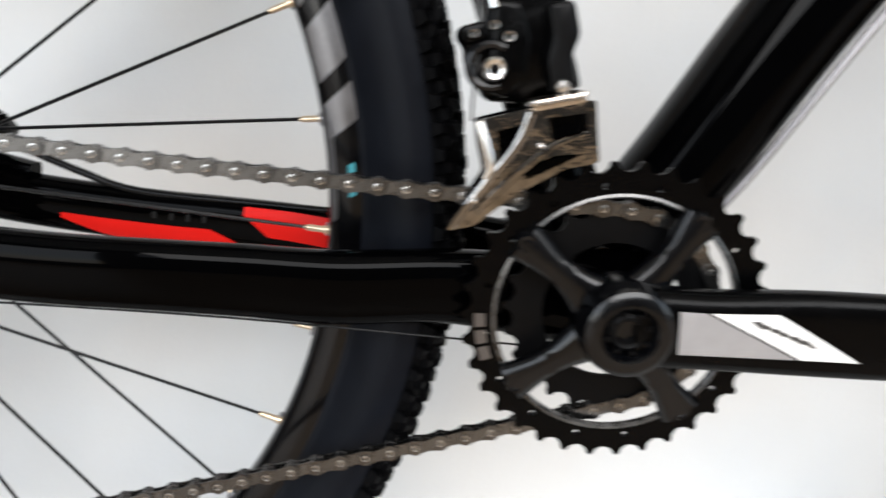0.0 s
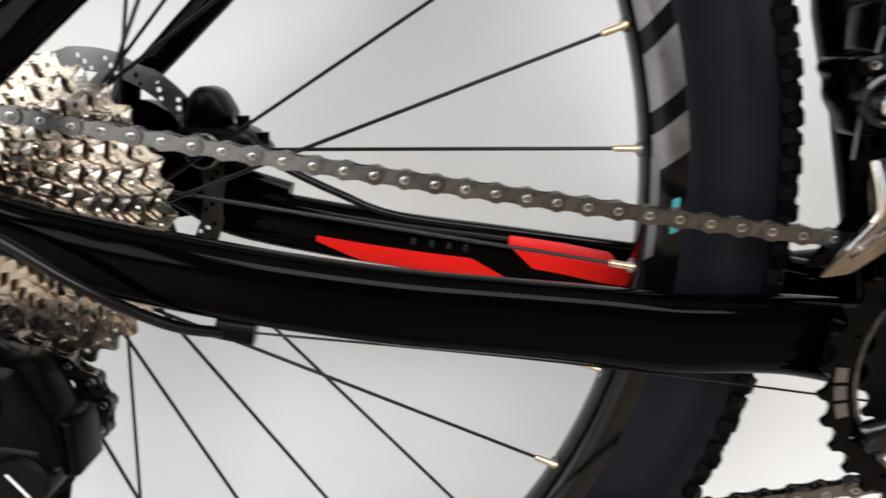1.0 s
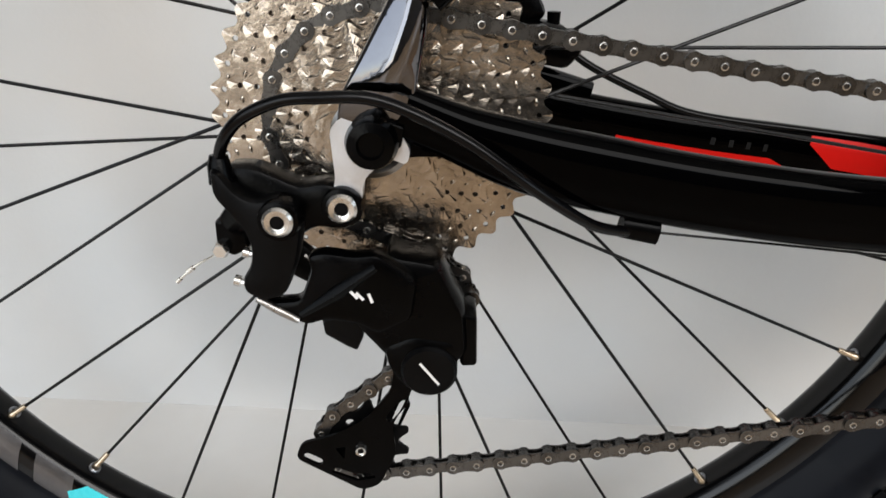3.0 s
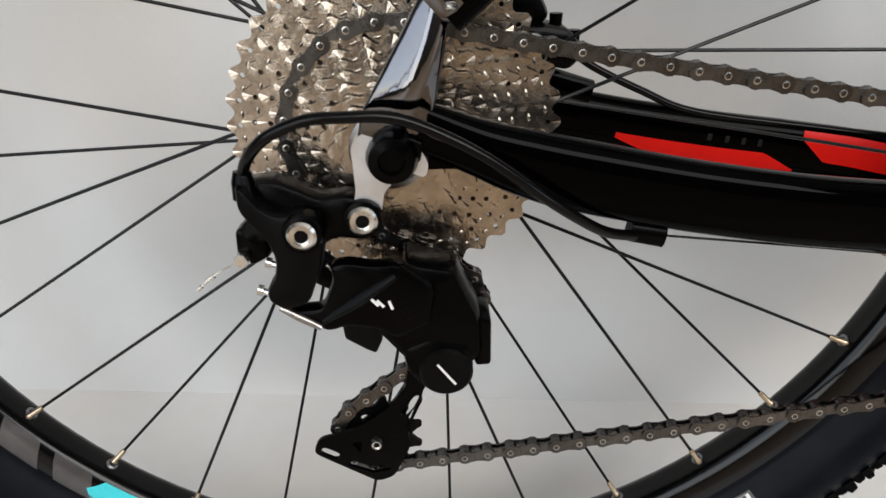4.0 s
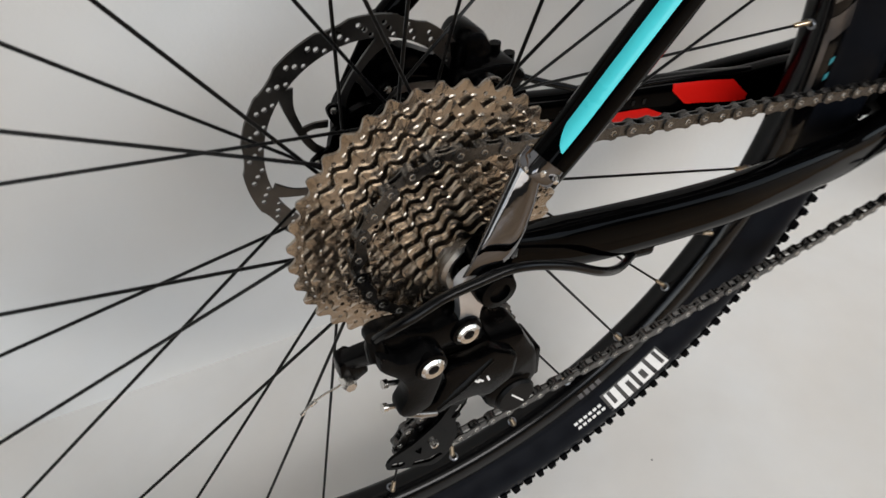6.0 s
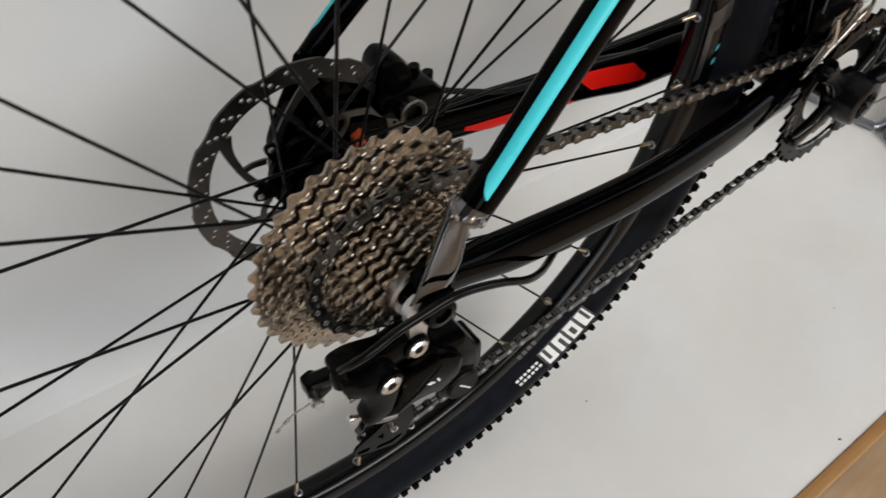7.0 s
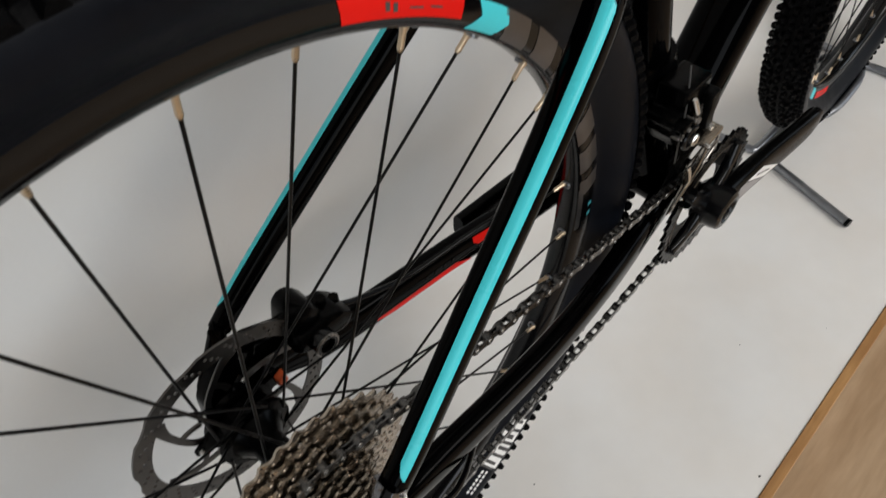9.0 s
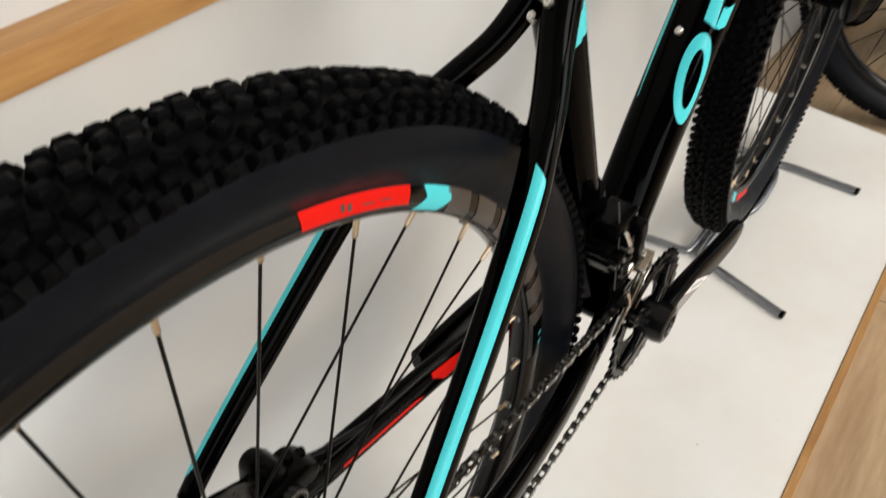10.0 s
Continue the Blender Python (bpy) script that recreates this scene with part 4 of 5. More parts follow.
for i in range(4):
    a, b = tang[i]
    y1, y2 = circles[i][3], circles[(i + 1) % 4][3]
    steps = max(2, int((b - a).length / 0.004))
    for j in range(steps):
        t = j / steps
        q = a + (b - a) * t
        sag = -0.0035 * 4 * t * (1 - t) if i in (0, 3) else 0.0
        poly.append(Vector((q.x, y1 + (y2 - y1) * t, q.y + sag)))
    c, r, s, yy = circles[(i + 1) % 4]
    e = tang[(i + 1) % 4][0]
    w0, w1 = math.atan2(b.y - c.y, b.x - c.x), math.atan2(e.y - c.y, e.x - c.x)
    span = (w1 - w0) % (2 * math.pi) if s > 0 else -((w0 - w1) % (2 * math.pi))
    steps = max(2, int(abs(span) * r / 0.003))
    for j in range(steps):
        w = w0 + span * j / steps
        poly.append(Vector((c.x + r * math.cos(w), yy, c.y + r * math.sin(w))))
cum = [0.0]
for a, b in zip(poly, poly[1:] + poly[:1]):
    cum.append(cum[-1] + (b - a).length)
n_links = 2 * round(cum[-1] / 0.0127 / 2)


def along(s):
    s %= cum[-1]
    lo, hi = 0, len(cum) - 1
    while hi - lo > 1:
        mid = (lo + hi) // 2
        lo, hi = (mid, hi) if cum[mid] <= s else (lo, mid)
    a, b = poly[lo], poly[(lo + 1) % len(poly)]
    return a + (b - a) * ((s - cum[lo]) / max(1e-9, cum[lo + 1] - cum[lo]))


def eight(p, r, waist, n=9):
    out = []
    for i in range(n):
        a = radians(-125 + 250 * i / (n - 1))
        out.append((p / 2 + r * math.cos(a), r * math.sin(a)))
    out.append((0, waist))
    for i in range(n):
        a = radians(55 + 250 * i / (n - 1))
        out.append((-p / 2 + r * math.cos(a), r * math.sin(a)))
    out.append((0, -waist))
    return out


chain = None
P = 0.0127
outer = join(mesh_of(plate(eight(P, 0.0042, 0.0029), [], -0.00325, -0.0023)), mesh_of(plate(eight(P, 0.0042, 0.0029), [], 0.0023, 0.00325)))
rollers = [lathe([(0.0039, -0.0013), (0.0039, 0.0013)], 12, centre=(x, 0, 0)) for x in (-P / 2, P / 2)]
innerl = join(mesh_of(plate(eight(P, 0.0041, 0.0030), [], -0.0021, -0.0012)), mesh_of(plate(eight(P, 0.0041, 0.0030), [], 0.0012, 0.0021)), *rollers)
pin_g = join(*[lathe([(0.00001, -0.0029), (0.0010, -0.0030), (0.0012, -0.0037), (0.0017, -0.0036), (0.0020, -0.0032), (0.0019, 0.0036), (0.00001, 0.0036)], 10, centre=(x, 0, 0)) for x in (-P / 2, P / 2)])
first_o = first_i = first_p = None
for i in range(n_links):
    a, b = along(cum[-1] * i / n_links), along(cum[-1] * (i + 1) / n_links)
    m = Matrix.Translation((a + b) / 2)
    t = (b - a).normalized()
    lat = (Vector((0, 1, 0)) - t * t.y).normalized()
    rot = Matrix((t, lat, t.cross(lat))).transposed().to_4x4()
    m = m @ rot
    if i == 0:
        chain = part("chain", innerl, M_CHAIN, bicycle, "grey steel roller chain")
        chain.matrix_basis = m
        first_i = chain
    elif i % 2 == 0:
        o = again(first_i, chain.matrix_basis.inverted() @ m, chain)
        o.name = "inner_link"
    else:
        base = chain.matrix_basis.inverted() @ m
        if first_o is None:
            first_o = part("outer_link", outer, M_CHAIN, chain)
            first_o.matrix_basis = base
            first_p = part("link_pin", pin_g, M_PIN, chain, "steel link pins")
            first_p.matrix_basis = base
        else:
            again(first_o, base, chain)
            again(first_p, base, chain)["label"] = "steel link pins"

# --- crankset
crankset = part("crankset", lathe([(0.0, -0.036), (0.012, -0.036), (0.0125, -0.060), (0.0, -0.060)], 24, centre=tuple(BB)), M_BLACK, bicycle, "black double crankset")


def ring(teeth, y, thick, inner_r, mt, label, windows):
    out, rp = cog_outline(teeth, 0.0029, 0.0017, 0.05)
    holes = [circle(0, 0, inner_r, 60)] + windows
    o = part("chainring", plate(out, holes, -thick / 2, thick / 2), mt, crankset, label)
    o.matrix_basis = Matrix.Translation((BB.x, y, BB.z))
    return rp


slots = []
for j in range(16):
    a = 2 * math.pi * (j + 0.3) / 16
    slots.append(circle(0.0612 * math.cos(a), 0.0612 * math.sin(a), 0.0015, 9))
ring(34, -0.0615, 0.0030, 0.0560, M_BLACK, "large black chainring", slots)
ring(24, CHAIN_Y_RING, 0.0020, 0.0330, M_BLACK_MATTE, "small black chainring", [])
part("ring_edge", lathe([(0.0553, -0.0628), (0.0561, -0.0636), (0.0574, -0.0632), (0.0574, -0.0602), (0.0553, -0.0602)], 72, closed=True, centre=tuple(BB)), M_CHAIN, crankset, "bright machined edge of the chainring")
for j in range(4):
    a = radians((139, 212, 304, 52)[j])
    d = Vector((math.cos(a), 0, math.sin(a)))
    p0, p1, p2 = BB + d * 0.014 + Vector((0, -0.067, 0)), BB + d * 0.036 + Vector((0, -0.0660, 0)), BB + d * 0.0575 + Vector((0, -0.0650, 0))
    part("spider_arm", tube(smooth_path([(*p0, 0.0060, 0.012), (*p1, 0.0052, 0.0068), (*p2, 0.0042, 0.0098)], 5), 16, power=3), M_CRANK, crankset, "black spider arm")
    q = BB + d * 0.0560
    part("chainring_bolt", bolt(q.x, q.z, -0.0692, 0.0046, 0.010), M_CRANK, crankset)
part("boss", lathe([(0.00001, -0.0800), (0.0098, -0.0800), (0.0104, -0.0850), (0.0128, -0.0880), (0.0168, -0.0878), (0.0196, -0.0862), (0.0212, -0.080), (0.0212, -0.060), (0.016, -0.056), (0.00001, -0.056)], 40, centre=tuple(BB)), M_CRANK, crankset, "black crank boss with a hollow bolt")
part("crank_bolt", bolt(BB.x, BB.z, -0.0838, 0.0086, 0.006, 0.62), M_BLACK_MATTE, crankset)
for k in range(8):
    a = radians(k * 45 + 12)
    placed("spline", box(-0.0010, 0.0010, -0.0012, 0.0012, -0.0012, 0.0012, 0.0003), M_BLACK_MATTE, crankset, Matrix.Translation((BB.x + 0.0092 * math.cos(a), -0.0842, BB.z + 0.0092 * math.sin(a))) @ Matrix.Rotation(-a, 4, "Y"))
ARM = [(0.434, -0.0735, 0.3062, 0.0105, 0.0190), (0.466, -0.0755, 0.3036, 0.0088, 0.0182), (0.51, -0.0790, 0.3018, 0.0078, 0.0194), (0.555, -0.0835, 0.2998, 0.0075, 0.0192), (0.59, -0.0862, 0.2995, 0.0075, 0.0172), (0.606, -0.0870, 0.2988, 0.0065, 0.0120)]
arm = part("crank_arm", tube(smooth_path(ARM, 8), 28, power=3.6), M_BLACK, crankset, "black crank arm")
fr_arm = [q for q in smooth_path(ARM, 8) if 0.444 < q[0] < 0.56]


def arm_strip(low, high, material, label, lo=-0.50, hi=0.58, lift=0.0005):
    """A panel on the crank arm's outer face; low and high are its ends along the arm at the lower and the upper edge."""
    v, f = [], []
    for i in range(13):
        for j in range(5):
            z = lo + (hi - lo) * j / 4
            a0, a1 = low[0] + (high[0] - low[0]) * j / 4, low[1] + (high[1] - low[1]) * j / 4
            x = a0 + (a1 - a0) * i / 12
            for a, b in zip(fr_arm, fr_arm[1:]):
                if a[0] <= x <= b[0] or b is fr_arm[-1]:
                    t = max(0.0, min(1.0, (x - a[0]) / (b[0] - a[0])))
                    st = [p + (q - p) * t for p, q in zip(a, b)]
                    break
            k = (1 - abs(z) ** 3.6) ** (1 / 3.6)
            v.append((x, st[1] - st[3] * k - lift, st[2] + st[4] * z))
    for i in range(12):
        for j in range(4):
            k = i * 5 + j
            f.append((k, k + 5, k + 6, k + 1))
    part("panel", (v, f), material, crankset, label)


arm_strip((0.4515, 0.5030), (0.4515, 0.4630), M_GREY, "grey panel on the crank arm")
arm_strip((0.5050, 0.5300), (0.4650, 0.4940), M_WHITE, "white slanted panel on the crank arm")
for i, (x, wd) in enumerate(((0.4820, 0.0040), (0.4872, 0.0022), (0.4910, 0.0030), (0.4955, 0.0018), (0.4990, 0.0034), (0.5040, 0.0026))):
    arm_strip((x + 0.0045, x + 0.0045 + wd), (x, x + wd), M_DECAL_DARK, "dark print on the white panel", 0.24 - 0.085 * i, 0.42 - 0.085 * i, 0.0009)
for k in range(3):
    g = side_patch(lambda r: 0.0630, 177 + k * 7.5, 183 + k * 7.5, 0.0605, 0.0655, lift=0.0004, n=4, m=1)
    part("print", moved(g, Matrix.Translation(BB)), M_DECAL, crankset, "grey print on the chainring")
part("crank_arm", tube(smooth_path([(0.426, 0.0735, 0.3060, 0.0105, 0.0190), (0.39, 0.0765, 0.305, 0.0085, 0.0165), (0.32, 0.0825, 0.304, 0.0075, 0.016), (0.255, 0.087, 0.3075, 0.0065, 0.012)], 8), 24, power=3.6), M_BLACK, crankset, "black crank arm on the far side")

# --- rear derailleur
hanger_out = rounded([(-0.0150, 0.3700), (-0.0110, 0.3745), (-0.0020, 0.3775), (0.0100, 0.3740), (0.0165, 0.3620), (0.0150, 0.3560), (0.0085, 0.3590), (0.0020, 0.3545), (-0.0022, 0.3500), (-0.0035, 0.3395), (-0.0110, 0.3330), (-0.0165, 0.3400), (-0.0135, 0.3500)], 0.0030)
rd = part("rear_derailleur", plate(hanger_out, [circle(0.0012, 0.3655, 0.0082, 18)], -0.0790, -0.0735), M_HANGER, bicycle, "black rear derailleur on a silver hanger")
part("axle_cap", lathe([(0.00001, -0.0862), (0.0048, -0.0862), (0.0054, -0.0885), (0.0092, -0.0878), (0.0105, -0.0835), (0.0105, -0.074), (0.00001, -0.074)], 24, centre=(0.0018, 0, 0.3660)), M_BLACK, rd, "black axle end")
part("axle_lug", pillow([(0.0060, 0.3600), (0.0130, 0.3640), (0.0145, 0.3720), (0.0080, 0.3745)], -0.0820, -0.0760, 0.001, 0.001), M_BLACK, rd)
part("bolt", bolt(-0.0111, 0.3390, -0.0838, 0.0063, 0.012, 0.46), M_STEEL, rd, "bright hanger bolt")
part("socket", socket(-0.0111, 0.3390, -0.0838, 0.0063, 0.012, 0.46), M_BLACK_MATTE, rd)
part("bolt_collar", lathe([(0.0064, -0.0822), (0.0080, -0.0818), (0.0086, -0.0800), (0.0086, -0.0720), (0.0064, -0.0720)], 28, closed=True, centre=(-0.0111, 0, 0.3390)), M_BLACK, rd)
part("bolt", bolt(-0.0350, 0.3363, -0.0925, 0.0062, 0.012, 0.46), M_STEEL, rd, "bright link bolt")
part("socket", socket(-0.0350, 0.3363, -0.0925, 0.0062, 0.012, 0.46), M_BLACK_MATTE, rd)
part("bolt_collar", lathe([(0.0063, -0.0912), (0.0080, -0.0908), (0.0088, -0.0885), (0.0088, -0.0770), (0.0063, -0.0770)], 28, closed=True, centre=(-0.0350, 0, 0.3363)), M_BLACK, rd)
part("bracket", pillow([(-0.0605, 0.3500), (-0.0570, 0.3548), (-0.0470, 0.3552), (-0.0370, 0.3510), (-0.0280, 0.3468), (-0.0180, 0.3490), (-0.0050, 0.3450), (-0.0028, 0.3385), (-0.0048, 0.3310), (-0.0120, 0.3282), (-0.0230, 0.3298), (-0.0330, 0.3225), (-0.0440, 0.3230), (-0.0520, 0.3350)], -0.0800, -0.0640, 0.0030, 0.004), M_BLACK, rd, "black mounting bracket")
part("link_body", pillow([(-0.0605, 0.3565), (-0.0570, 0.3550), (-0.0510, 0.3465), (-0.0440, 0.3432), (-0.0350, 0.3458), (-0.0272, 0.3415), (-0.0268, 0.3305), (-0.0290, 0.3190), (-0.0318, 0.3115), (-0.0350, 0.3030), (-0.0450, 0.2998), (-0.0522, 0.3045), (-0.0522, 0.3100), (-0.0482, 0.3160), (-0.0472, 0.3240), (-0.0500, 0.3325), (-0.0605, 0.3455)], -0.0895, -0.0770, 0.0026, 0.0035), M_BLACK_MATTE, rd, "black curved upper link")
part("cable_port", tube([(-0.0588, -0.0800, 0.3600, 0.0036, 0.0036), (-0.0588, -0.0805, 0.3560, 0.0046, 0.0046), (-0.0580, -0.0815, 0.3490, 0.0052, 0.0052)], 16), M_BLACK, rd)
part("outer_link_plate", pillow([(-0.0460, 0.3000), (-0.0410, 0.2982), (-0.0300, 0.2992), (-0.0246, 0.3130), (-0.0262, 0.3195), (-0.0190, 0.3212), (-0.0080, 0.3195), (0.0030, 0.3205), (0.0190, 0.3080), (0.0165, 0.2910), (0.0020, 0.2830), (-0.0060, 0.2878), (-0.0190, 0.2900), (-0.0280, 0.2870), (-0.0420, 0.2942)], -0.0860, -0.0760, 0.0026, 0.003), M_BLACK, rd, "black outer link plate")
part("link_edge", tube(smooth_path([(-0.0480, -0.0845, 0.2995, 0.0018, 0.0016), (-0.0390, -0.0855, 0.2945, 0.0020, 0.0020), (-0.0310, -0.0855, 0.2900, 0.0018, 0.0016)], 5), 10), M_COG_DARK, rd, "worn bright edge of the link plate")
part("inner_link_plate", pillow([(-0.0470, 0.3220), (-0.0350, 0.3180), (-0.0180, 0.3030), (0.0100, 0.3030), (0.0100, 0.2920), (-0.0300, 0.2960), (-0.0460, 0.3050)], -0.0640, -0.0570, 0.002, 0.003), M_BLACK_MATTE, rd, "black inner link plate")
part("return_spring", wire([(-0.0290 + 0.0046 * math.cos(radians(q)), -0.0800, 0.3095 + 0.0085 * math.sin(radians(q))) for q in range(-60, 76, 15)], 0.0008, 8, 3), M_STEEL, rd, "bright return spring")
part("knuckle", pillow([(-0.0150, 0.2985), (0.0010, 0.3000), (0.0060, 0.3185), (0.0112, 0.3158), (0.0275, 0.3130), (0.0342, 0.2985), (0.0390, 0.2890), (0.0405, 0.2690), (0.0330, 0.2590), (0.0060, 0.2640), (-0.0090, 0.2820)], -0.0780, -0.0520, 0.005, 0.003), M_BLACK, rd, "black lower knuckle with clutch")
part("clutch_neck", pillow([(0.0030, 0.2730), (0.0165, 0.2790), (0.0350, 0.2760), (0.0365, 0.2600), (0.0140, 0.2500), (0.0055, 0.2610)], -0.0790, -0.0600, 0.003, 0.004), M_BLACK, rd)
part("clutch_drum", lathe([(0.00001, -0.0815), (0.0112, -0.0815), (0.0126, -0.0798), (0.0128, -0.0620), (0.00001, -0.0620)], 36, centre=(0.0235, 0, 0.2620)), M_BLACK_MATTE, rd, "round black clutch cover")
placed("print", box(-0.0068, 0.0068, -0.0005, 0.0, -0.0005, 0.0005), M_WHITE, rd, pose(0.0238, -0.0816, 0.2618, 0, 52, 0), "thin white line on the clutch cover")
part("clutch_lever", pillow([(0.0370, 0.2870), (0.0445, 0.2845), (0.0450, 0.2600), (0.0375, 0.2595), (0.0360, 0.2730)], -0.0720, -0.0500, 0.0015, 0.002), M_BLACK, rd, "black switch lever")
part("lower_boss", pillow([(-0.0235, 0.2850), (-0.0060, 0.2890), (-0.0055, 0.2765), (-0.0085, 0.2695), (-0.0125, 0.2712), (-0.0225, 0.2775)], -0.0760, -0.0580, 0.0012, 0.001), M_BLACK_MATTE, rd)
part("link_rib", tube([(-0.0300, -0.0850, 0.2925, 0.0016, 0.0022), (-0.0140, -0.0862, 0.3035, 0.0020, 0.0032), (0.0020, -0.0855, 0.3150, 0.0016, 0.0022)], 8, power=1.4), M_BLACK, rd, "slanted rib of the link plate")
for x, z, q in ((-0.0072, 0.3026, 48), (-0.0048, 0.3020, 48), (-0.0004, 0.3012, 70)):
    placed("print", box(-0.0022, 0.0022, -0.0004, 0.0, -0.0006, 0.0006), M_WHITE, rd, pose(x, -0.0862, z, 0, q, 0), "small white print")
cage = rounded([(0.0300, 0.2560), (0.0270, 0.2410), (0.0138, 0.2305), (0.0077, 0.2161), (0.0030, 0.2070), (0.0052, 0.1901), (-0.0041, 0.1690), (-0.0137, 0.1650), (-0.0410, 0.1812), (-0.0482, 0.1857), (-0.0448, 0.1953), (-0.0276, 0.2004), (-0.0090, 0.2125), (0.0030, 0.2290), (0.0060, 0.2500)], 0.004)
cage_holes = [slot(-0.0418, 0.1868, -0.0362, 0.1838, 0.0023), slot(0.0022, 0.2120, 0.0092, 0.2215, 0.0022), rounded([(-0.0270, 0.1925), (-0.0215, 0.1935), (-0.0225, 0.1850)], 0.001, 2), rounded([(-0.0300, 0.1770), (-0.0160, 0.1712), (-0.0060, 0.1735), (-0.0085, 0.1765), (-0.0180, 0.1762), (-0.0270, 0.1800)], 0.001, 2)]
part("cage_plate", plate(cage, cage_holes, -0.0465, -0.0445), M_BLACK, rd, "black outer cage plate")
cage_inner = rounded([(0.0300, 0.2560), (0.0270, 0.2410), (0.0150, 0.2305), (0.0120, 0.2161), (0.0030, 0.1900), (-0.0041, 0.1690), (-0.0137, 0.1650), (-0.0300, 0.1780), (-0.0290, 0.1880), (-0.0200, 0.1960), (-0.0060, 0.2050), (0.0060, 0.2260), (0.0070, 0.2500)], 0.004)
part("cage_plate", plate(cage_inner, [slot(0.0035, 0.1960, 0.0085, 0.2080, 0.0030)], -0.0290, -0.0272), M_BLACK, rd, "black inner cage plate")
for c2, nm in ((GUIDE, "guide_pulley"), (TENSION, "tension_pulley")):
    out, rp = cog_outline(11, 0.0030, 0.0034)
    pu = part(nm, plate(out, [circle(0, 0, 0.004, 14)] + [circle(0.0125 * math.cos(2 * math.pi * k / 6), 0.0125 * math.sin(2 * math.pi * k / 6), 0.0028, 9) for k in range(6)], -0.0012, 0.0012), M_BLACK_MATTE, rd, "toothed black pulley")
    pu.matrix_basis = Matrix.Translation((c2.x, CHAIN_Y_BACK, c2.y))
part("bolt", bolt(TENSION.x, TENSION.y, -0.0490, 0.0032, 0.020, 0.5), M_STEEL, rd, "bright pulley bolt")
part("socket", socket(TENSION.x, TENSION.y, -0.0490, 0.0032, 0.020, 0.5), M_BLACK_MATTE, rd)
part("clamp", pillow([(-0.0708, 0.3250), (-0.0640, 0.3272), (-0.0572, 0.3195), (-0.0556, 0.3125), (-0.0640, 0.3078), (-0.0710, 0.3130)], -0.0615, -0.0500, 0.002, 0.002), M_BLACK, rd, "black cable clamp")
part("clamp_arm", tube([(-0.0640, -0.0570, 0.3230, 0.0050, 0.0060), (-0.0540, -0.0660, 0.3330, 0.0055, 0.0075), (-0.0440, -0.0720, 0.3400, 0.0060, 0.0085)], 14, power=3), M_BLACK, rd)
part("bolt", lathe([(0.00001, -0.0665), (0.0030, -0.0665), (0.0038, -0.0645), (0.0038, -0.058), (0.00001, -0.058)], 6, centre=(-0.0680, 0, 0.3125)), M_STEEL, rd, "bright clamp bolt")
part("cable_tail", wire([(-0.0690, -0.0600, 0.3110), (-0.0735, -0.0590, 0.3075), (-0.0800, -0.0570, 0.3035), (-0.0868, -0.0560, 0.2985), (-0.0926, -0.0556, 0.2930)], 0.0006), M_STEEL, rd, "loose end of the shift cable")
part("cable_crimp", wire([(-0.0845, -0.0564, 0.3003), (-0.0875, -0.0560, 0.2979)], 0.0013), M_STEEL, rd)
part("cable_crimp", wire([(-0.0912, -0.0557, 0.2944), (-0.0930, -0.0556, 0.2926)], 0.0011), M_STEEL, rd)
for x, z, y in ((-0.0578, 0.3060, -0.0802), (-0.0545, 0.3165, -0.0745)):
    part("screw", join(rod((x + 0.010, y - 0.001, z - 0.003), (x, y, z), 0.0015), rod((x + 0.0022, y, z - 0.0007), (x - 0.0002, y, z), 0.0024, 12)), M_STEEL, rd, "bright limit screw")


# --- cables along the chainstay
part("shift_cable", wire([(-0.0586, -0.0800, 0.3540), (-0.0578, -0.0818, 0.3605), (-0.0530, -0.0870, 0.3692), (-0.0445, -0.0915, 0.3775), (-0.0300, -0.0930, 0.3840), (-0.0150, -0.0930, 0.3852), (0.0020, -0.0925, 0.3850), (0.0180, -0.0915, 0.3795), (0.0390, -0.0905, 0.3683), (0.0600, -0.0885, 0.3530), (0.0770, -0.0820, 0.3400), (0.0930, -0.0730, 0.3290), (0.1090, -0.0640, 0.3232)], 0.00245, 12, 6), M_CABLE, bicycle, "black shift cable housing")
part("cable_stop", tube([(0.1050, -0.0630, 0.3255, 0.0040, 0.0045), (0.1210, -0.0620, 0.3225, 0.0048, 0.0050)], 14, power=3.5), M_BLACK, bicycle, "black cable stop under the chainstay")
part("inner_cable", wire([(0.1200, -0.0620, 0.3225), (0.25, -0.052, 0.3060), (0.39, -0.032, 0.280), (0.43, -0.02, 0.270)], 0.0006), M_SPOKE, bicycle, "thin bare shift cable")
part("brake_hose", wire([(0.095, 0.062, 0.384), (0.110, 0.060, 0.3735), (0.140, 0.0585, 0.3595), (0.172, 0.0580, 0.3475), (0.24, 0.0550, 0.3390), (0.31, 0.0480, 0.3320)], 0.0023, 10), M_CABLE, bicycle, "black brake hose along the chainstay")

part("brake_hose", wire([(0.470, -0.012, 0.318), (0.510, -0.012, 0.362), (0.572, -0.012, 0.444), (0.668, -0.012, 0.561), (0.772, -0.012, 0.683)], 0.0022, 8), M_DECAL, bicycle, "grey hose under the down tube")

# --- rear brake caliper
cal = part("brake_caliper", pillow([(0.0535, 0.3930), (0.0590, 0.4140), (0.0655, 0.4195), (0.0750, 0.4170), (0.0830, 0.4020), (0.0720, 0.3930)], 0.0500, 0.0790, 0.005, 0.005), M_BLACK, bicycle, "black disc brake caliper")
part("caliper_body", pillow([(0.0500, 0.3880), (0.0560, 0.3990), (0.0810, 0.3985), (0.0930, 0.3960), (0.1030, 0.3840), (0.0940, 0.3740), (0.0600, 0.3800)], 0.0440, 0.0740, 0.004, 0.004), M_BLACK, cal)
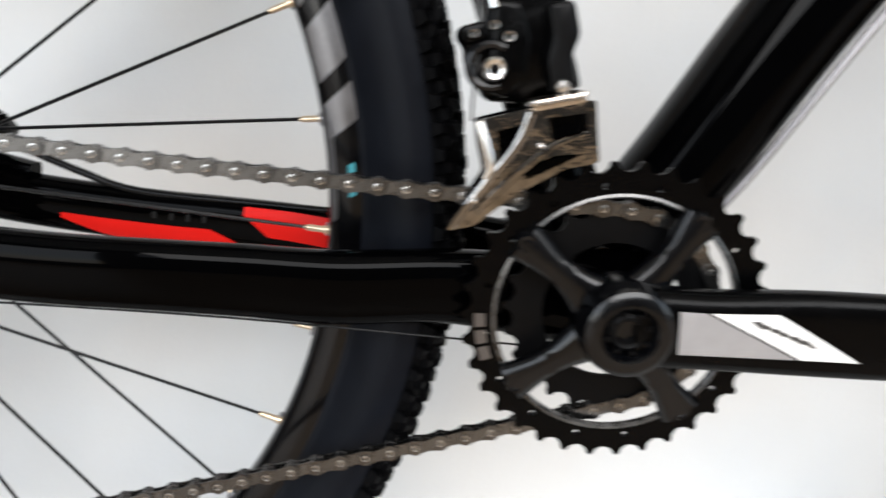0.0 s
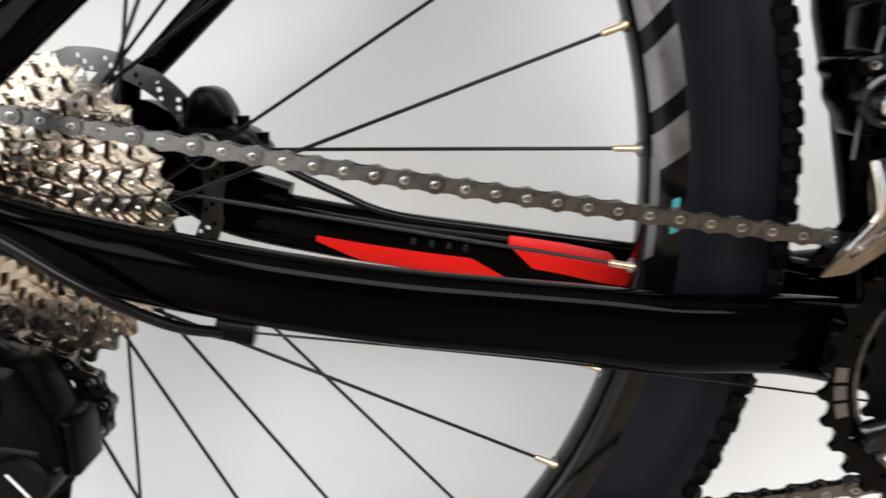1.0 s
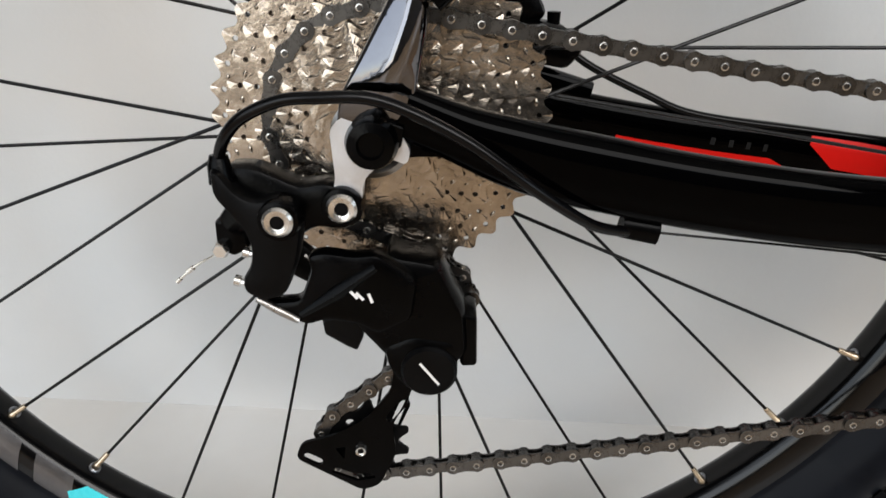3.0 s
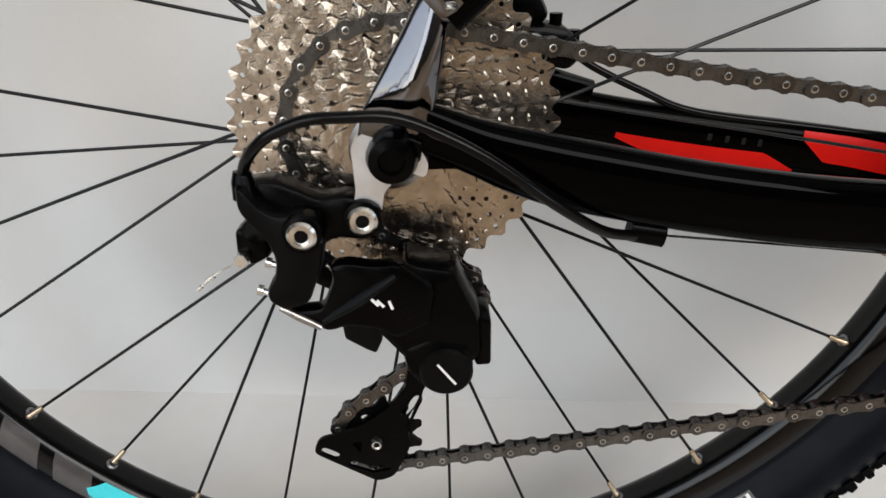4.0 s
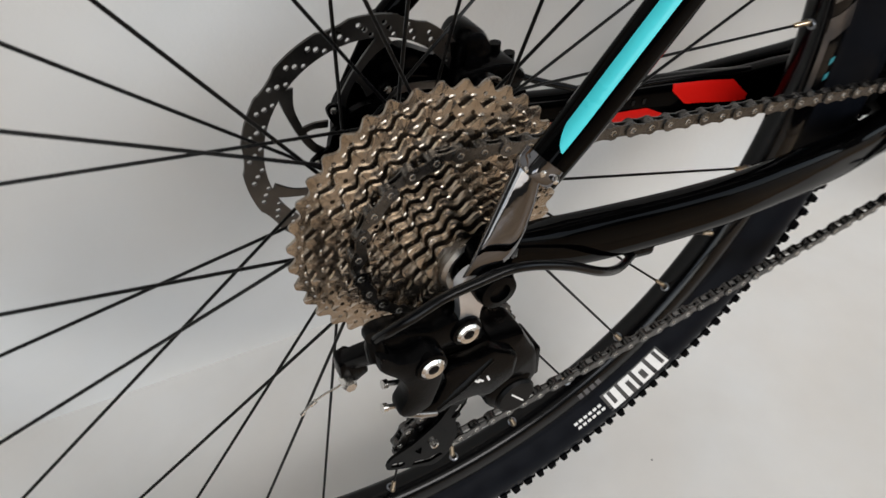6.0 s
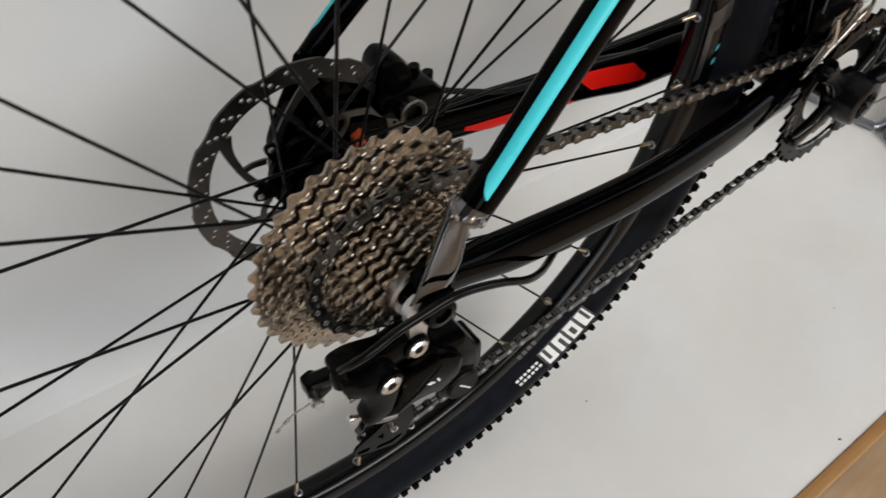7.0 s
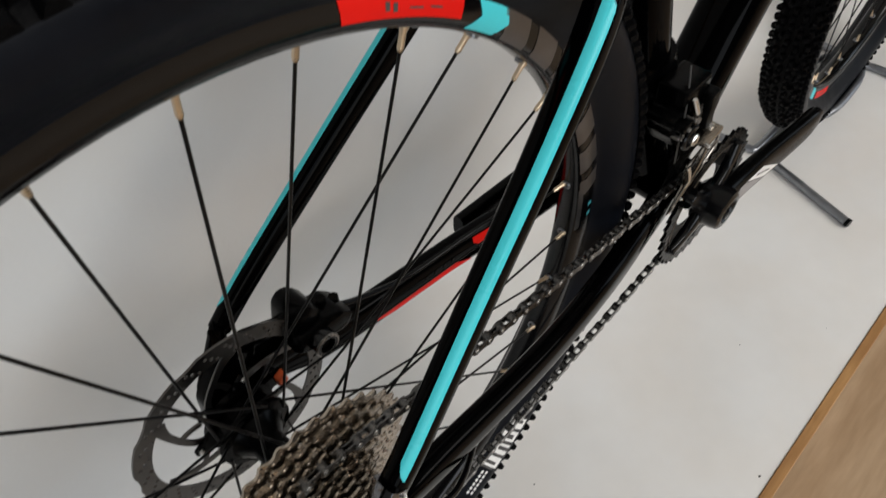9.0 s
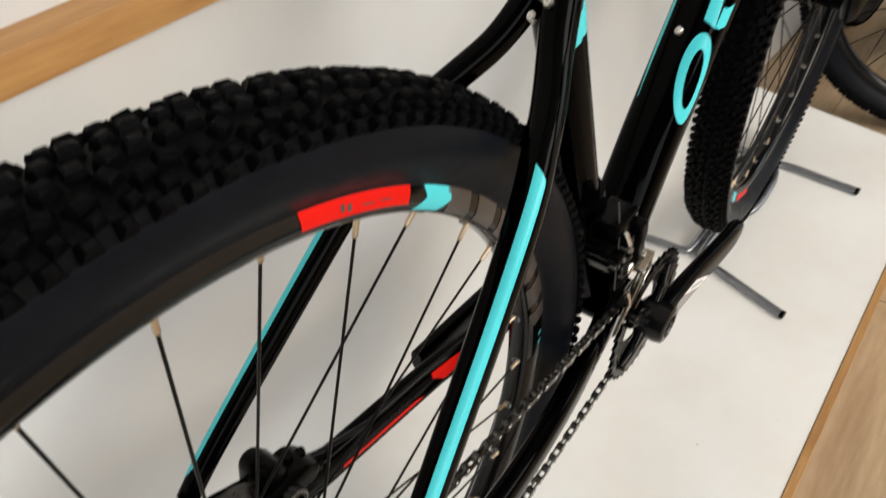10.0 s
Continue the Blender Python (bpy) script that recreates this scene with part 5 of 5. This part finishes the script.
part("banjo", lathe([(0.0064, 0.0365), (0.0092, 0.0365), (0.0098, 0.0385), (0.0098, 0.0480), (0.0064, 0.0480)], 28, closed=True, centre=(0.0705, 0, 0.3860)), M_CRANK, cal, "black hose ring")
# a thin ring of lighter grey metal edges the hose ring
part("banjo_rim", lathe([(0.0086, 0.0360), (0.0096, 0.0362), (0.0100, 0.0375), (0.0092, 0.0380)], 28, closed=True, centre=(0.0705, 0, 0.3860)), M_COG_DARK, cal, "thin bright grey rim of the hose ring")
part("cover", lathe([(0.00001, 0.0400), (0.0046, 0.0400), (0.0050, 0.042), (0.0050, 0.060), (0.00001, 0.060)], 24, centre=(0.0705, 0, 0.3860)), M_BLACK_MATTE, cal)
for x, z in ((0.0570, 0.4090), (0.0870, 0.4000), (0.0975, 0.3910)):
    part("bolt", tube([(x, 0.060, z - 0.006, 0.0034, 0.0034), (x, 0.060, z + 0.003, 0.0038, 0.0038)], 12), M_BLACK, cal)
part("pad_tab", pillow([(0.0305, 0.3715), (0.0385, 0.3735), (0.0375, 0.3835), (0.0305, 0.3805)], 0.0440, 0.0500, 0.001, 0.001), M_ORANGE, cal, "orange pad tab")
part("mount", tube([(0.034, 0.0655, 0.378, 0.007, 0.010), (0.110, 0.0640, 0.357, 0.007, 0.008)], 14, power=4), M_FRAME, cal, "black caliper mount on the chainstay")

# --- front derailleur
fd_out = [(0.3690, 0.4575), (0.3695, 0.4440), (0.3700, 0.4376), (0.3592, 0.4351), (0.3583, 0.4301), (0.3617, 0.4262), (0.3620, 0.4186), (0.3673, 0.4104), (0.3706, 0.4030), (0.3875, 0.4015), (0.3943, 0.4072), (0.4140, 0.4080), (0.4114, 0.4192), (0.4088, 0.4261), (0.4122, 0.4303), (0.4111, 0.4422), (0.4069, 0.4448), (0.4053, 0.4577)]
fd = part("front_derailleur", pillow(fd_out, -0.0470, -0.0200, 0.0035, 0.003), M_BLACK, bicycle, "black front derailleur with a bright cage")
part("clamp", tube([(0.3960, 0, 0.4320, 0.0205, 0.0205), (0.3930, 0, 0.4400, 0.0215, 0.0215), (0.3875, 0, 0.4590, 0.0215, 0.0215), (0.3852, 0, 0.4670, 0.0205, 0.0205)], 28), M_BLACK, fd, "black clamp round the seat tube")
part("link_arm", pillow([(0.3960, 0.4440), (0.4080, 0.4450), (0.4110, 0.4310), (0.4075, 0.4230), (0.4100, 0.4090), (0.3990, 0.4060), (0.3960, 0.4200), (0.3985, 0.4300)], -0.0560, -0.0440, 0.0025, 0.003), M_BLACK_MATTE, fd, "black link arm")
part("link_arm", pillow([(0.3730, 0.4460), (0.3850, 0.4450), (0.3900, 0.4300), (0.3880, 0.4130), (0.3800, 0.4040), (0.3700, 0.4080), (0.3720, 0.4250)], -0.0540, -0.0440, 0.0025, 0.003), M_BLACK, fd, "black link arm")
part("stop_lug", pillow([(0.3590, 0.4350), (0.3700, 0.4372), (0.3710, 0.4290), (0.3610, 0.4270)], -0.0550, -0.0440, 0.002, 0.0025), M_BLACK, fd)
part("cable_lever", wire([(0.3722 + 0.0095 * math.cos(q), -0.0555, 0.4185 + 0.0090 * math.sin(q)) for q in [0.9 + 0.42 * k for k in range(11)]], 0.0021, 8, 3), M_CRANK, fd, "black curved cable lever")
part("bolt", bolt(0.3735, 0.4172, -0.0600, 0.0052, 0.010), M_STEEL, fd, "bright cable bolt")
part("socket", socket(0.3735, 0.4172, -0.0600, 0.0052, 0.010), M_BLACK_MATTE, fd)
# the first two studs stand in for small highlights on the black body
for x, z, r, y in ((0.3801, 0.4306, 0.0026, -0.0560), (0.3738, 0.4354, 0.0022, -0.0560), (0.3650, 0.4320, 0.0020, -0.0565), (0.3640, 0.4200, 0.0018, -0.0500)):
    part("screw", bolt(x, z, y, r, 0.008, 0.5, 12), M_COG_DARK, fd, "small grey stud")
# six-sided steel stud put in for a highlight at the lower edge
part("bolt", lathe([(0.00001, -0.0600), (0.0030, -0.0596), (0.0036, -0.0580), (0.0036, -0.0500)], 6, centre=(0.4028, 0, 0.4094)), M_STEEL, fd)
part("cable_tip", wire([(0.3700, -0.052, 0.4560), (0.3722, -0.054, 0.4480), (0.3738, -0.0555, 0.4420)], 0.0018, 8), M_STEEL, fd, "bright crimped cable end")
cage_out = rounded([(0.3655, 0.3960), (0.3880, 0.4010), (0.4165, 0.4040), (0.4190, 0.3770), (0.4040, 0.3745), (0.3830, 0.3640), (0.3640, 0.3500), (0.3520, 0.3480), (0.3690, 0.3730), (0.3665, 0.3850)], 0.002)
cage_windows = [rounded([(0.3740, 0.3915), (0.3880, 0.3945), (0.3850, 0.3860), (0.3755, 0.3790)], 0.001, 3), rounded([(0.3960, 0.3965), (0.4130, 0.3985), (0.4140, 0.3900), (0.3985, 0.3865)], 0.001, 3), rounded([(0.3850, 0.3745), (0.3990, 0.3805), (0.4120, 0.3810), (0.4030, 0.3770), (0.3870, 0.3700)], 0.001, 3)]
part("cage_plate", plate(cage_out, cage_windows, -0.0622, -0.0608), M_CAGE, fd, "mirror-like pressed steel cage plate")
# left solid and black, to put darkness behind the outer plate's windows
part("cage_plate", plate(cage_out, [], -0.0480, -0.0466), M_BLACK, fd, "inner cage plate, solid black for the dark behind the windows")
part("cage_bridge", pillow([(0.3884, 0.3990), (0.4126, 0.4030), (0.4126, 0.4080), (0.3884, 0.4040)], -0.0645, -0.0460, 0.0010, 0.001), M_COG, fd, "bright bridge over the cage")
part("cage_rib", tube(smooth_path([(0.3540, -0.0625, 0.3500, 0.0010, 0.0016), (0.3690, -0.0640, 0.3690, 0.0010, 0.0020), (0.3830, -0.0645, 0.3860, 0.0010, 0.0020), (0.3890, -0.0645, 0.4000, 0.0012, 0.0022)], 6), 10, power=3), M_CAGE, fd, "folded steel cage rib")
part("cage_rib", tube(smooth_path([(0.3640, -0.0625, 0.3560, 0.0010, 0.0014), (0.3830, -0.0640, 0.3730, 0.0010, 0.0018), (0.3990, -0.0640, 0.3850, 0.0010, 0.0016), (0.4130, -0.0630, 0.3900, 0.0010, 0.0010)], 6), 10, power=3), M_CAGE, fd, "folded steel cage rib")
part("cage_fold", tube(smooth_path([(0.3668, -0.0630, 0.3955, 0.0012, 0.0018), (0.3695, -0.0645, 0.3860, 0.0012, 0.0019), (0.3712, -0.0650, 0.3770, 0.0012, 0.0019), (0.3690, -0.0640, 0.3715, 0.0012, 0.0014)], 5), 10), M_STEEL, fd, "bright folded cage edge")
# three steel studs put in for glints on the cage
for x, z, r in ((0.3895, 0.4030, 0.0019), (0.3640, 0.3620, 0.0014), (0.3930, 0.3850, 0.0012)):
    part("rivet", lathe([(0.00001, -0.0672), (r * 0.6, -0.0670), (r, -0.0658), (r, -0.0620)], 10, centre=(x, 0, z)), M_STEEL, fd)
part("front_shift_cable", wire([(0.3850, -0.036, 0.470), (0.3720, -0.046, 0.447), (0.3660, -0.050, 0.415), (0.3640, -0.052, 0.395)], 0.0007), M_DECAL_DARK, fd, "thin bare cable")

# --- fork and front wheel
front = wheel("front_wheel", tuple(FRONT), 20.0, "front wheel with black hub and spokes", 2.0)
fork = part("fork", tube([(0.880, 0.075, 0.757, 0.030, 0.020), (0.880, -0.075, 0.757, 0.030, 0.020)], 16, power=3), M_FRAME, bicycle, "black suspension fork")
for s in (-1, 1):
    part("stanchion", rod((0.890, s * 0.064, 0.757), (0.953, s * 0.064, 0.595), 0.016, 20), M_BLACK, fork, "black fork stanchion")
    part("lower_leg", tube(smooth_path([(0.947, s * 0.064, 0.613, 0.0205, 0.0205), (0.985, s * 0.064, 0.515, 0.0195, 0.021), (1.035, s * 0.0635, 0.397, 0.0160, 0.019), (1.057, s * 0.062, 0.353, 0.012, 0.016)], 6), 20), M_BLACK, fork, "black fork lower leg")
    for i in range(3):
        b = part("print", box(-0.011, 0.011, -0.0006, 0, -0.005, 0.005), M_WHITE, fork, "small white print on the fork leg")
        b.matrix_basis = pose(0.965 + i * 0.013, s * 0.0846, 0.570 - i * 0.033, 0, 68, 0)
part("arch", tube(smooth_path([(0.935, -0.064, 0.610, 0.012, 0.010), (0.930, -0.040, 0.685, 0.012, 0.010), (0.928, 0, 0.742, 0.012, 0.010), (0.930, 0.040, 0.685, 0.012, 0.010), (0.935, 0.064, 0.610, 0.012, 0.010)], 6), 12), M_BLACK, fork)

# ---------------------------------------------------------------- the wheel stand on the platform
stand = tagged(obj("bicycle_stand", wire([(0.789, -0.151, 0.0068), (0.818, -0.060, 0.0068), (0.834, -0.012, 0.0068), (0.848, -0.003, 0.0068), (0.930, -0.008, 0.010), (0.985, -0.036, 0.016), (1.060, -0.038, 0.018), (1.110, -0.030, 0.012), (1.138, -0.020, 0.0068), (1.146, -0.050, 0.0068), (1.142, -0.110, 0.0068), (1.140, -0.161, 0.0068)], 0.0062, 12, 7), M_TUBE), "low bent grey steel tube stand under the front wheel", "bicycle stand")
part("loop", wire([(0.822, 0.140, 0.0068), (0.832, 0.070, 0.0068), (0.836, 0.026, 0.0068), (0.850, 0.015, 0.0068), (0.930, 0.018, 0.010), (0.985, 0.042, 0.016), (1.060, 0.044, 0.018), (1.110, 0.036, 0.012), (1.142, 0.020, 0.0068), (1.150, 0.050, 0.0068), (1.152, 0.140, 0.0068)], 0.0062, 12, 7), M_TUBE, stand, "second bent tube of the stand")
for x, y in ((0.789, -0.151), (1.140, -0.161)):
    part("end_cap", rod((x, y, 0.0068), (x - 0.001, y - 0.005, 0.0068), 0.0066, 14), M_BLACK_MATTE, stand, "black plastic end cap")

stand.matrix_world = Matrix.Translation((0.010, 0.004, 0))

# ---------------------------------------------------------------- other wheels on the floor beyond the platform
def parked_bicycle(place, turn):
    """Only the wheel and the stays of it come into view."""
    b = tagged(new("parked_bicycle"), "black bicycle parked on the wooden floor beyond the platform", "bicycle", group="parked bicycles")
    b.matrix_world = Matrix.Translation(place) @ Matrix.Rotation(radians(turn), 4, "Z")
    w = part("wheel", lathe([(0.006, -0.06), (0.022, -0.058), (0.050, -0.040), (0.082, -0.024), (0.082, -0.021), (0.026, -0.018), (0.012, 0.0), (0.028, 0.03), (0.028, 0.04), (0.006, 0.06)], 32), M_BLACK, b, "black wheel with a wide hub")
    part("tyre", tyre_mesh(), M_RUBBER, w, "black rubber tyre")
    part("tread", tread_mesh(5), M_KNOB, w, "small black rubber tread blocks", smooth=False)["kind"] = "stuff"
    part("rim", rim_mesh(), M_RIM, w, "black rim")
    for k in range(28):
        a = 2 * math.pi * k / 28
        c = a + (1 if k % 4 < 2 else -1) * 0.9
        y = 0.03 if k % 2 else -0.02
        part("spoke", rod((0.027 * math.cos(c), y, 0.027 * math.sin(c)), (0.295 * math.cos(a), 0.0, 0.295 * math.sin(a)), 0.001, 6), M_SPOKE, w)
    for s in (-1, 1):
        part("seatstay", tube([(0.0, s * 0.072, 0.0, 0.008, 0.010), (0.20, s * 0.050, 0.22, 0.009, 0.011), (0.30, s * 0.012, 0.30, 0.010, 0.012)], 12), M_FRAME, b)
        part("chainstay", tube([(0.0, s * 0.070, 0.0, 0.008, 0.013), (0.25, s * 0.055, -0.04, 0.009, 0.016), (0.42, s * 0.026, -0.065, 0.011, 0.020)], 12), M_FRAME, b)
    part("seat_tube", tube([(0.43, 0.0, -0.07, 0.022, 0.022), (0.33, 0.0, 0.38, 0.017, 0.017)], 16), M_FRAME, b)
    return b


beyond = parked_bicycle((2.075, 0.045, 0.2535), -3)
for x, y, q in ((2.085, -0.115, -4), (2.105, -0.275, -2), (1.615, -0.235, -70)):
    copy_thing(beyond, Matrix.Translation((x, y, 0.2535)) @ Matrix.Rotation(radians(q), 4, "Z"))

# ---------------------------------------------------------------- dirt on the platform
SPECKS = ((0.212, -0.054, 0.0011), (0.526, -0.135, 0.0009), (0.388, -0.236, 0.0018), (0.300, -0.180, 0.0005), (0.620, -0.205, 0.0006))
rnd = random.Random(11)
grit = []
for x, y, r in SPECKS:
    n = 7
    ring_r = [r * rnd.uniform(0.6, 1.3) for _ in range(n)]
    v = [(x + q * math.cos(2 * math.pi * k / n), y + 0.7 * q * math.sin(2 * math.pi * k / n), 0.0003) for k, q in enumerate(ring_r)] + [(x, y, 0.0003 + r * 0.4)]
    grit.append((v, [(k, (k + 1) % n, n) for k in range(n)]))
tagged(obj("dirt", join(*grit), M_DARK), "small dark specks of dirt on the platform", "dirt", kind="stuff")
